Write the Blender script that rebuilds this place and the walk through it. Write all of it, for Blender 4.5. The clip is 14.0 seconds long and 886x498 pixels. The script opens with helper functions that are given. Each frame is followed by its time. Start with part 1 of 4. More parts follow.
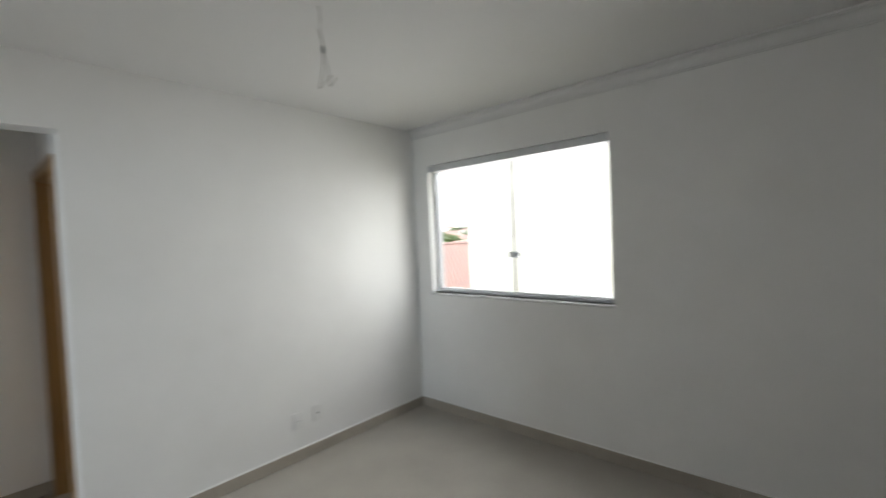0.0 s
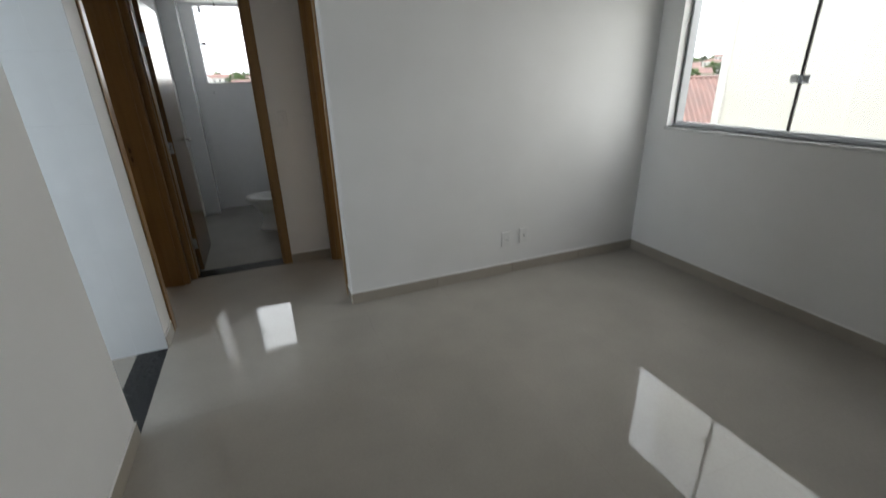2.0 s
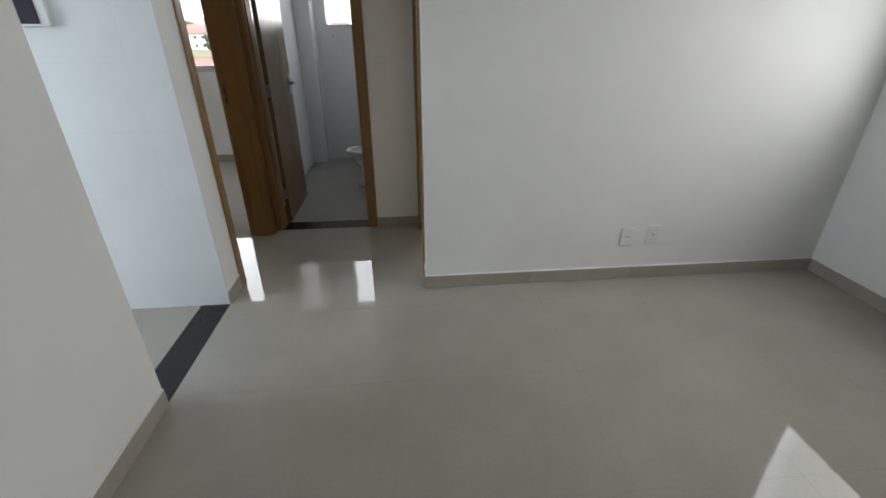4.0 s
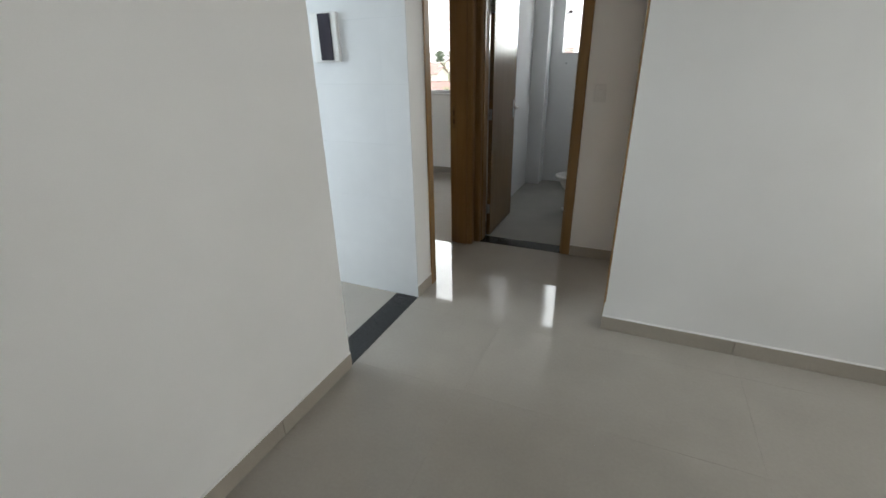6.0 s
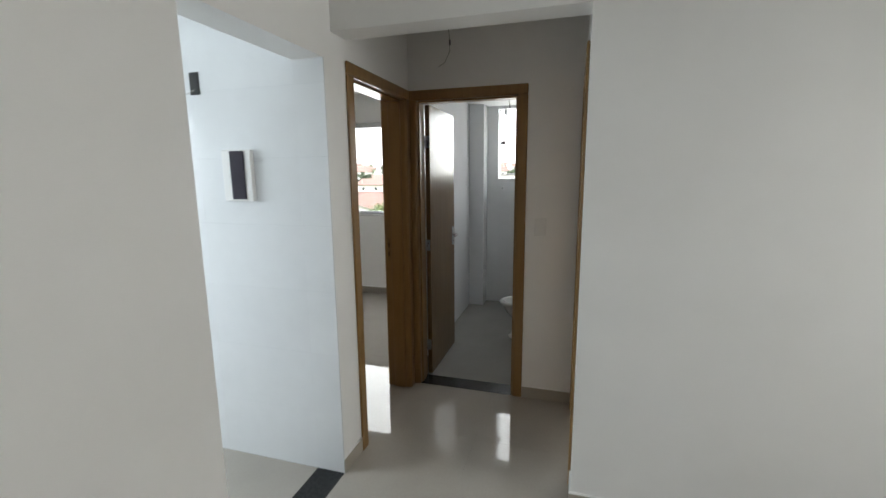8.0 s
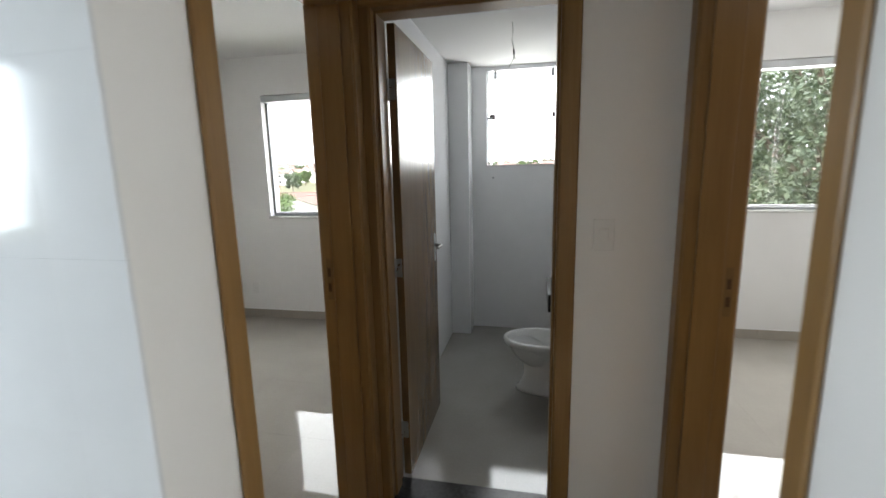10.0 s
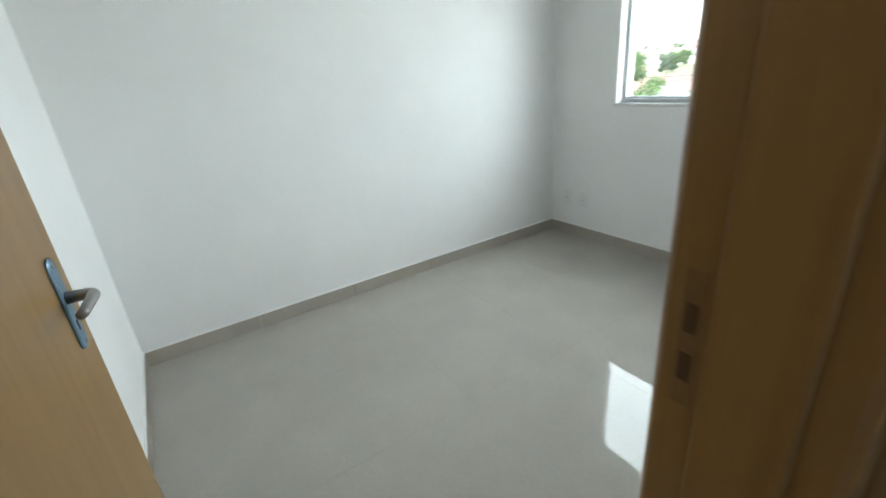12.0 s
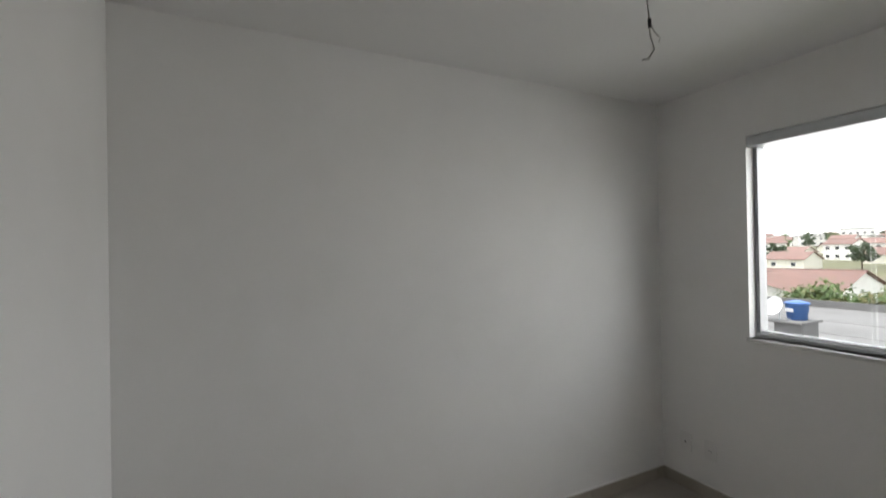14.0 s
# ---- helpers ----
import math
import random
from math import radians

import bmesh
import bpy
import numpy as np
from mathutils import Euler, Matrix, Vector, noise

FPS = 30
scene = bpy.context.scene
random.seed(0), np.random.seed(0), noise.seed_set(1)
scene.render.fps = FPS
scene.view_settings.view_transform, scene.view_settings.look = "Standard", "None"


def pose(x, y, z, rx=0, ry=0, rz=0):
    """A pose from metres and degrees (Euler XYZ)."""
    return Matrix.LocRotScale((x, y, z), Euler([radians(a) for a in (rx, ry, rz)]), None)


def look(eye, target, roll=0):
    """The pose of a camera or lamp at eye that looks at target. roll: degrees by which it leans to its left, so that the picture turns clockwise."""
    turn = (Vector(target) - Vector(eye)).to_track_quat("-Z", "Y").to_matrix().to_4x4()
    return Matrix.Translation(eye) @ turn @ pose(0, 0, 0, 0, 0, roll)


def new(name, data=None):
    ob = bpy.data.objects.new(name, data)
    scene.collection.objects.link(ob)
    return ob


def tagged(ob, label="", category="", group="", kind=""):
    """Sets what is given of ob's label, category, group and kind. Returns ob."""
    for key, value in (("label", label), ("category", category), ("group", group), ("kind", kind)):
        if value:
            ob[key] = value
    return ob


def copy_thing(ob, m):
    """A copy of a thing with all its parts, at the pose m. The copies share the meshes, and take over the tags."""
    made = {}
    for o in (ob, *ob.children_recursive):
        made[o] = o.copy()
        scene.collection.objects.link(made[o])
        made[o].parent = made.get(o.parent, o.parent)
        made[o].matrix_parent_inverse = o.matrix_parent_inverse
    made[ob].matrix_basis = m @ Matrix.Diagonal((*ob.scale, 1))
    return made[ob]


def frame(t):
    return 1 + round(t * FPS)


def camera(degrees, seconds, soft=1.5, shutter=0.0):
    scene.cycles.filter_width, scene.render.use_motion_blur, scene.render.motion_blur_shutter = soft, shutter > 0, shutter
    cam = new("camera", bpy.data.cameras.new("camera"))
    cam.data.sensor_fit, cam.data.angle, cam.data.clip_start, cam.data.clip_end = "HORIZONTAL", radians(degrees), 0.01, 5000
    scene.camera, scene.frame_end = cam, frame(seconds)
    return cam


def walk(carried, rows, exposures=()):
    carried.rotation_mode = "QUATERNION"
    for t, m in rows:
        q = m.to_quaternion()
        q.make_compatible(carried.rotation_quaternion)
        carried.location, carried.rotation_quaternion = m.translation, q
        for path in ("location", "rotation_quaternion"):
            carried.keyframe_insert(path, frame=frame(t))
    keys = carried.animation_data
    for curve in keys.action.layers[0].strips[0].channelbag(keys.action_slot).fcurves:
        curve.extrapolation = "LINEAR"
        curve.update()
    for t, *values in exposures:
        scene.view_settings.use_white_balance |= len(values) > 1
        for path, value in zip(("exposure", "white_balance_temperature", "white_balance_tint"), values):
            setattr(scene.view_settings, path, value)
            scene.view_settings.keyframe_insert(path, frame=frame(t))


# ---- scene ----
cam = camera(91.1, 14.0, soft=1.5, shutter=0.4)
PATH = [
    (0, (0.777, -2.953, 1.614), (2.274, -1.629, 1.556), -2.5),
    (0.2, (0.778, -2.925, 1.594), (2.027, -1.363, 1.556), -2.4),
    (0.5, (0.75, -2.903, 1.623), (1.622, -1.104, 1.573), -2.9),
    (1, (0.751, -2.869, 1.628), (1.349, -0.963, 1.531), -2.6),
    (1.5, (0.767, -2.848, 1.571), (1.404, -0.983, 1.227), -2.3),
    (2, (0.757, -2.836, 1.512), (1.438, -1.107, 0.776), -1.7),
    (2.5, (0.748, -2.795, 1.457), (1.436, -1.161, 0.534), -1.3),
    (3, (0.858, -2.669, 1.451), (1.44, -1.01, 0.497), -2.7),
    (3.2, (0.92, -2.611, 1.457), (1.401, -0.915, 0.513), -2.8),
    (3.5, (0.993, -2.517, 1.457), (1.334, -0.773, 0.539), -1.5),
    (4, (1.062, -2.337, 1.427), (1.22, -0.552, 0.539), -0.2),
    (6.5, (1.234, -2.341, 1.473), (0.406, -0.674, 0.741), -0.9),
    (7, (1.253, -2.284, 1.548), (0.454, -0.547, 0.96), -1.1),
    (7.5, (1.252, -2.181, 1.578), (0.508, -0.376, 1.144), -1.2),
    (8, (1.127, -1.938, 1.591), (0.558, -0.051, 1.248), -0.5),
    (10.3, (0.616, -0.435, 1.433), (0.207, 1.49, 1.079), -1.3),
    (10.5, (0.576, -0.28, 1.412), (-0.002, 1.593, 1.015), -1.7),
    (10.7, (0.521, -0.154, 1.412), (-0.207, 1.647, 0.934), -1.9),
    (11, (0.421, 0.012, 1.371), (-0.57, 1.666, 0.84), -1.1),
    (11.2, (0.318, 0.121, 1.372), (-0.807, 1.675, 0.808), -1.3),
    (11.4, (0.247, 0.222, 1.364), (-0.968, 1.683, 0.742), -2.0),
    (11.5, (0.217, 0.259, 1.36), (-1.044, 1.664, 0.698), -2.7),
    (11.7, (0.157, 0.358, 1.339), (-1.263, 1.577, 0.634), -4.5),
    (12, (0.056, 0.489, 1.343), (-1.517, 1.475, 0.601), -4.8),
    (12.2, (0.003, 0.547, 1.348), (-1.654, 1.367, 0.585), -4.9),
    (12.5, (-0.088, 0.576, 1.344), (-1.794, 1.258, 0.553), -4.2),
    (13, (-0.284, 0.6, 1.35), (-1.986, 1.326, 0.59), -2.7),
    (13.5, (-0.42, 0.554, 1.487), (-2.202, 1.391, 1.131), -1.2),
    (13.7, (-0.455, 0.557, 1.522), (-2.248, 1.426, 1.355), -1.2),
    (14, (-0.448, 0.584, 1.596), (-2.248, 1.457, 1.608), -1.0),
]
EXPOSURES = [(0.0, 2.4, 6450, 10), (0.5, 2.15, 6400, 10), (1.0, 2.0, 6400, 10), (2.5, 1.87, 6350, 10), (3.5, 1.98, 6400, 10), (4.2, 2.25, 6400, 10), (6.3, 2.35, 6500, 9), (8.2, 2.35, 6550, 9), (10.3, 2.68, 6450, 10),
             (11.0, 2.82, 6350, 7), (11.5, 2.9, 6350, 8), (12.0, 3.0, 5950, 0), (12.5, 2.36, 5950, 8), (13.0, 1.83, 6150, 11), (13.5, 1.7, 6600, 12), (14.0, 1.67, 6550, 11)]
walk(cam, [(t, look(eye, target, roll)) for t, eye, target, roll in PATH], EXPOSURES)

# ---------------------------------------------------------------- world and sun
world = bpy.data.worlds.new("overcast_sky")
scene.world = world
world.use_nodes = True
wn, wl = world.node_tree.nodes, world.node_tree.links
sky = wn.new("ShaderNodeTexSky")
sky.sky_type = "NISHITA"
sky.sun_disc = False
sky.sun_elevation, sky.sun_rotation = radians(76), radians(180)
sky.air_density, sky.dust_density, sky.ozone_density = 1.0, 1.0, 1.0
pale = wn.new("ShaderNodeHueSaturation")
pale.inputs["Saturation"].default_value, pale.inputs["Value"].default_value = 0.4, 0.4
wl.new(sky.outputs[0], pale.inputs["Color"])
cloud = wn.new("ShaderNodeMix")      # an even layer of white cloud over the clear sky
cloud.data_type, cloud.blend_type = "RGBA", "ADD"
cloud.inputs["Factor"].default_value = 1.0
cloud.inputs["B"].default_value = (5.0, 5.2, 5.4, 1.0)
wl.new(pale.outputs[0], cloud.inputs["A"])
wl.new(cloud.outputs["Result"], wn["Background"].inputs["Color"])
wn["Background"].inputs["Strength"].default_value = 0.125

sun = new("sun", bpy.data.lights.new("sun", "SUN"))
sun.data.energy, sun.data.angle, sun.data.color = 1.5, radians(20), (1.0, 0.97, 0.93)
sun.matrix_world = look((0, 0, 30), (0.0, 0.25, 29.0))


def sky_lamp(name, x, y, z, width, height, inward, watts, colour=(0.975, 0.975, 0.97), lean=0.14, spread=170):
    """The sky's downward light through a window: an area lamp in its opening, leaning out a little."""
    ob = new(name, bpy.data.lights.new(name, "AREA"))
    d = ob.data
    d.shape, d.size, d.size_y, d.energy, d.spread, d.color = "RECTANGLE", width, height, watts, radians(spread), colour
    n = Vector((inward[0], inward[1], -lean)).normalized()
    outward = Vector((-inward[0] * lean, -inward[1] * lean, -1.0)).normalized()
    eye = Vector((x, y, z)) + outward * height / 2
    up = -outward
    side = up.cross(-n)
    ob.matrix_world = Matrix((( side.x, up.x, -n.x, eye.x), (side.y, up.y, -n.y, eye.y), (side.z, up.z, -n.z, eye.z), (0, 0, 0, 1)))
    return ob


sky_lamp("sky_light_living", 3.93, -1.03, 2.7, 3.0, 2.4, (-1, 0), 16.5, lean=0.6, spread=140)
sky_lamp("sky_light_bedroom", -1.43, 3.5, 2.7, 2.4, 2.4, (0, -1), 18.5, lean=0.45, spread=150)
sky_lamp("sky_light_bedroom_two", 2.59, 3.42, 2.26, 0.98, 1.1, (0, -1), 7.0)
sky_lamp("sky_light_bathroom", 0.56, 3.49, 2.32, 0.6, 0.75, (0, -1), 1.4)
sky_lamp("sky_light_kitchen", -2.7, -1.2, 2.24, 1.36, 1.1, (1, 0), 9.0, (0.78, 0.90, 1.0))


# ---------------------------------------------------------------- materials
def material(name, colour, rough=0.5, metal=0.0, vary=0.06, scale=6.0, bump=0.05, fine=160.0, spec=0.5, per_piece=0.0, stain=None, coat=0.0):
    """A surface with broad patches, fine grain and relief; stain: (colour, amount, scale)."""
    m = bpy.data.materials.new(name)
    m.use_nodes = True
    nt = m.node_tree
    n, l = nt.nodes, nt.links
    b = n["Principled BSDF"]
    b.inputs["Metallic"].default_value = metal
    b.inputs["Specular IOR Level"].default_value = spec
    b.inputs["Coat Weight"].default_value = coat
    co = n.new("ShaderNodeNewGeometry")
    big = n.new("ShaderNodeTexNoise")
    big.inputs["Scale"].default_value, big.inputs["Detail"].default_value = scale, 4
    l.new(co.outputs["Position"], big.inputs["Vector"])
    small = n.new("ShaderNodeTexNoise")
    small.inputs["Scale"].default_value, small.inputs["Detail"].default_value = fine, 3
    l.new(co.outputs["Position"], small.inputs["Vector"])
    ramp = n.new("ShaderNodeMapRange")
    ramp.inputs[1].default_value, ramp.inputs[2].default_value = 0.3, 0.7
    ramp.inputs[3].default_value, ramp.inputs[4].default_value = 1 - vary, 1 + vary
    l.new(big.outputs[0], ramp.inputs[0])
    value = ramp.outputs[0]
    grain = n.new("ShaderNodeMapRange")
    grain.inputs[1].default_value, grain.inputs[2].default_value = 0.3, 0.7
    grain.inputs[3].default_value, grain.inputs[4].default_value = 1 - vary * 0.5, 1 + vary * 0.5
    l.new(small.outputs[0], grain.inputs[0])
    mul = n.new("ShaderNodeMath")
    mul.operation = "MULTIPLY"
    l.new(value, mul.inputs[0])
    l.new(grain.outputs[0], mul.inputs[1])
    value = mul.outputs[0]
    if per_piece:
        info = n.new("ShaderNodeObjectInfo")
        pr = n.new("ShaderNodeMapRange")
        pr.inputs[3].default_value, pr.inputs[4].default_value = 1 - per_piece, 1 + per_piece
        l.new(info.outputs["Random"], pr.inputs[0])
        m2 = n.new("ShaderNodeMath")
        m2.operation = "MULTIPLY"
        l.new(value, m2.inputs[0])
        l.new(pr.outputs[0], m2.inputs[1])
        value = m2.outputs[0]
    tint = n.new("ShaderNodeVectorMath")
    tint.operation = "SCALE"
    tint.inputs[0].default_value = colour
    l.new(value, tint.inputs["Scale"])
    out = tint.outputs[0]
    if stain:
        sn = n.new("ShaderNodeTexNoise")
        sn.inputs["Scale"].default_value, sn.inputs["Detail"].default_value = stain[2], 6
        l.new(co.outputs["Position"], sn.inputs["Vector"])
        sr = n.new("ShaderNodeMapRange")
        sr.inputs[1].default_value, sr.inputs[2].default_value = 0.5, 0.72
        sr.inputs[4].default_value = stain[1]
        l.new(sn.outputs[0], sr.inputs[0])
        mix = n.new("ShaderNodeMix")
        mix.data_type = "RGBA"
        l.new(sr.outputs[0], mix.inputs["Factor"])
        l.new(out, mix.inputs["A"])
        mix.inputs["B"].default_value = (*stain[0], 1)
        out = mix.outputs["Result"]
    l.new(out, b.inputs["Base Color"])
    rr = n.new("ShaderNodeMapRange")
    rr.inputs[1].default_value, rr.inputs[2].default_value = 0.3, 0.7
    rr.inputs[3].default_value, rr.inputs[4].default_value = max(0.0, rough * 0.8), min(1.0, rough * 1.2)
    l.new(big.outputs[0], rr.inputs[0])
    l.new(rr.outputs[0], b.inputs["Roughness"])
    if bump:
        bm_ = n.new("ShaderNodeBump")
        bm_.inputs["Strength"].default_value, bm_.inputs["Distance"].default_value = bump, 0.002
        l.new(small.outputs[0], bm_.inputs["Height"])
        l.new(bm_.outputs[0], b.inputs["Normal"])
    return m


def wood_material(name, colour, dark, rough=0.35):
    m = bpy.data.materials.new(name)
    m.use_nodes = True
    n, l = m.node_tree.nodes, m.node_tree.links
    b = n["Principled BSDF"]
    co = n.new("ShaderNodeTexCoord")
    mp = n.new("ShaderNodeMapping")
    mp.inputs["Scale"].default_value = (14, 14, 0.9)
    l.new(co.outputs["Object"], mp.inputs[0])
    g = n.new("ShaderNodeTexNoise")
    g.inputs["Scale"].default_value, g.inputs["Detail"].default_value, g.inputs["Distortion"].default_value = 2.2, 6, 0.6
    l.new(mp.outputs[0], g.inputs["Vector"])
    mp2 = n.new("ShaderNodeMapping")
    mp2.inputs["Scale"].default_value = (160, 160, 4)
    l.new(co.outputs["Object"], mp2.inputs[0])
    f = n.new("ShaderNodeTexNoise")
    f.inputs["Scale"].default_value, f.inputs["Detail"].default_value = 2.0, 4
    l.new(mp2.outputs[0], f.inputs["Vector"])
    add = n.new("ShaderNodeMath")
    add.operation = "MULTIPLY_ADD"
    add.inputs[1].default_value = 0.35
    l.new(f.outputs[0], add.inputs[0])
    l.new(g.outputs[0], add.inputs[2])
    r = n.new("ShaderNodeMapRange")
    r.inputs[1].default_value, r.inputs[2].default_value = 0.45, 0.95
    l.new(add.outputs[0], r.inputs[0])
    mix = n.new("ShaderNodeMix")
    mix.data_type = "RGBA"
    mix.inputs["A"].default_value, mix.inputs["B"].default_value = (*dark, 1), (*colour, 1)
    l.new(r.outputs[0], mix.inputs["Factor"])
    l.new(mix.outputs["Result"], b.inputs["Base Color"])
    b.inputs["Roughness"].default_value = rough
    bp = n.new("ShaderNodeBump")
    bp.inputs["Strength"].default_value, bp.inputs["Distance"].default_value = 0.12, 0.001
    l.new(f.outputs[0], bp.inputs["Height"])
    l.new(bp.outputs[0], b.inputs["Normal"])
    return m


def glass_material(name, tint=(0.985, 0.992, 0.988)):
    """A clear pane: straight-through light, with more gloss at a slant."""
    m = bpy.data.materials.new(name)
    m.use_nodes = True
    n, l = m.node_tree.nodes, m.node_tree.links
    n.remove(n["Principled BSDF"])
    tr = n.new("ShaderNodeBsdfTransparent")
    tr.inputs[0].default_value = (*tint, 1)
    gl = n.new("ShaderNodeBsdfGlossy")
    gl.inputs["Roughness"].default_value = 0.02
    lw = n.new("ShaderNodeLayerWeight")
    lw.inputs["Blend"].default_value = 0.5
    pw = n.new("ShaderNodeMath")
    pw.operation = "POWER"
    pw.inputs[1].default_value = 5.0
    l.new(lw.outputs["Facing"], pw.inputs[0])
    fr = n.new("ShaderNodeMath")
    fr.operation = "MULTIPLY_ADD"
    fr.inputs[1].default_value, fr.inputs[2].default_value = 0.9, 0.035
    l.new(pw.outputs[0], fr.inputs[0])
    mx = n.new("ShaderNodeMixShader")
    l.new(fr.outputs[0], mx.inputs[0])
    l.new(tr.outputs[0], mx.inputs[1])
    l.new(gl.outputs[0], mx.inputs[2])
    l.new(mx.outputs[0], n["Material Output"].inputs[0])
    return m


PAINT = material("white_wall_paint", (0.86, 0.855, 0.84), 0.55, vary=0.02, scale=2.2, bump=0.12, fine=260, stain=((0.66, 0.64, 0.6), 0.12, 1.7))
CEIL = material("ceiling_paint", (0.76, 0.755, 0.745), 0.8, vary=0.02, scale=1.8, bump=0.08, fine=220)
BATHFLOOR = material("satin_grey_floor_tile", (0.31, 0.305, 0.285), 0.07, vary=0.06, scale=3.0, bump=0.0, fine=70, per_piece=0.01, spec=0.5)
PORCELAIN = material("polished_porcelain_tile", (0.38, 0.353, 0.315), 0.02, vary=0.05, scale=3.0, bump=0.0, fine=70, per_piece=0.006, spec=0.30)
SKIRT = material("porcelain_skirting", (0.41, 0.37, 0.315), 0.12, vary=0.05, scale=4.0, bump=0.0, fine=90, per_piece=0.03)
GROUT = material("beige_grout", (0.37, 0.343, 0.306), 0.9, vary=0.08)
CAULK = material("white_caulk", (0.86, 0.855, 0.84), 0.6, vary=0.05)
TILE = material("white_glossy_wall_tile", (0.80, 0.815, 0.83), 0.09, vary=0.015, scale=3, bump=0.03, fine=12, per_piece=0.015)
GRANITE = material("black_granite", (0.022, 0.023, 0.024), 0.22, vary=0.3, scale=60, bump=0.03, fine=500, spec=0.25)
DOORWOOD = wood_material("varnished_door_wood", (0.31, 0.185, 0.062), (0.25, 0.14, 0.043), 0.3)
# Dark colour stands in for the shade inside the flat latch holes.
LATCHSHADE = material("latch_recess_shade", (0.085, 0.048, 0.022), 0.8, vary=0.2, scale=90, bump=0.1)
CASEWOOD = wood_material("varnished_casing_wood", (0.295, 0.172, 0.063), (0.225, 0.124, 0.042), 0.28)
STEEL = material("satin_steel", (0.42, 0.44, 0.46), 0.32, metal=1.0, vary=0.06, scale=20, bump=0.02)
STEELFILM = material("steel_under_blue_film", (0.16, 0.25, 0.33), 0.4, metal=0.55, vary=0.1, scale=25, bump=0.03)
STRIKE = material("dark_bronze", (0.21, 0.13, 0.058), 0.4, metal=0.3, vary=0.1, scale=30)
LEVER = material("brushed_lever_steel", (0.33, 0.32, 0.31), 0.33, metal=1.0, vary=0.05, scale=25, bump=0.02)
# Same varnished door wood, with the bathroom's shade put into its colour.
SHADEDDOOR = wood_material("shade_tinted_door_wood", (0.215, 0.135, 0.062), (0.165, 0.10, 0.043), 0.24)
CHROME = material("chrome", (0.72, 0.72, 0.72), 0.1, metal=1.0, vary=0.03, bump=0.0)
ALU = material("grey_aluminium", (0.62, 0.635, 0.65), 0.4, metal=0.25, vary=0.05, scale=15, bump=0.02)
# Same aluminium as the tracks, darkened to offset the sky light falling on it.
ALUDIM = material("dimmed_grey_aluminium", (0.27, 0.275, 0.285), 0.4, metal=0.5, vary=0.05, scale=15, bump=0.02)
ALUDARK = material("dark_gasket", (0.06, 0.045, 0.045), 0.5, vary=0.08)
MARBLE = material("white_marble_sill", (0.72, 0.72, 0.70), 0.25, vary=0.06, scale=5, bump=0.02, stain=((0.5, 0.5, 0.5), 0.25, 9))
PLASTIC = material("white_plastic", (0.82, 0.815, 0.80), 0.35, vary=0.02, bump=0.0)
DARKPLASTIC = material("smoked_plastic", (0.035, 0.03, 0.045), 0.18, vary=0.1, bump=0.0)
BLACK = material("black_hole", (0.02, 0.02, 0.02), 0.7, vary=0.2)
CERAMIC = material("white_sanitary_ceramic", (0.80, 0.81, 0.81), 0.07, vary=0.015, scale=3, bump=0.0)
WIRE = material("grey_cable", (0.30, 0.29, 0.26), 0.5, vary=0.1, bump=0.0)
WIREBLACK = material("black_tape", (0.02, 0.02, 0.02), 0.5, vary=0.1, bump=0.0)
DARKLUMP = material("dark_green_lump", (0.02, 0.03, 0.024), 0.9, vary=0.2, scale=30, bump=0.3, fine=200)
GLASS = glass_material("clear_window_glass")


# ---------------------------------------------------------------- mesh helpers
def mesh_of(name, bm, mat, smooth=False):
    me = bpy.data.meshes.new(name)
    bmesh.ops.recalc_face_normals(bm, faces=bm.faces)
    bm.to_mesh(me)
    bm.free()
    if smooth:
        for p in me.polygons:
            p.use_smooth = True
    me.materials.append(mat)
    return me


def part(name, bm, mat, parent, label="", smooth=False):
    ob = new(name, mesh_of(name, bm, mat, smooth))
    ob.parent = parent
    if label:
        tagged(ob, label)
    return ob


def piece(name, me, parent, loc):
    ob = new(name, me)
    ob.parent = parent
    ob.location = loc
    return ob


def thing(name, bm, mat, label, category, kind="", group="", smooth=False, loc=None):
    ob = new(name, mesh_of(name, bm, mat, smooth))
    if loc:
        ob.location = loc
    return tagged(ob, label, category, group, kind)


def root(name, loc, label, category, kind="", group="", rz=0.0):
    ob = new(name)
    ob.matrix_world = pose(*loc, 0, 0, rz)
    ob.empty_display_size = 0.05
    return tagged(ob, label, category, group, kind)


def add_box(bm, x0, x1, y0, y1, z0, z1, bevel=0.0, seg=1):
    vs = [bm.verts.new((x, y, z)) for x in (x0, x1) for y in (y0, y1) for z in (z0, z1)]
    fs = [bm.faces.new([vs[i] for i in q]) for q in ((0, 1, 3, 2), (4, 6, 7, 5), (0, 4, 5, 1), (2, 3, 7, 6), (0, 2, 6, 4), (1, 5, 7, 3))]
    if bevel:
        es = list({e for f in fs for e in f.edges})
        bmesh.ops.bevel(bm, geom=es, offset=bevel, segments=seg, affect="EDGES", profile=0.5)
    return bm


def box(x0, x1, y0, y1, z0, z1, bevel=0.0, seg=1):
    return add_box(bmesh.new(), x0, x1, y0, y1, z0, z1, bevel, seg)


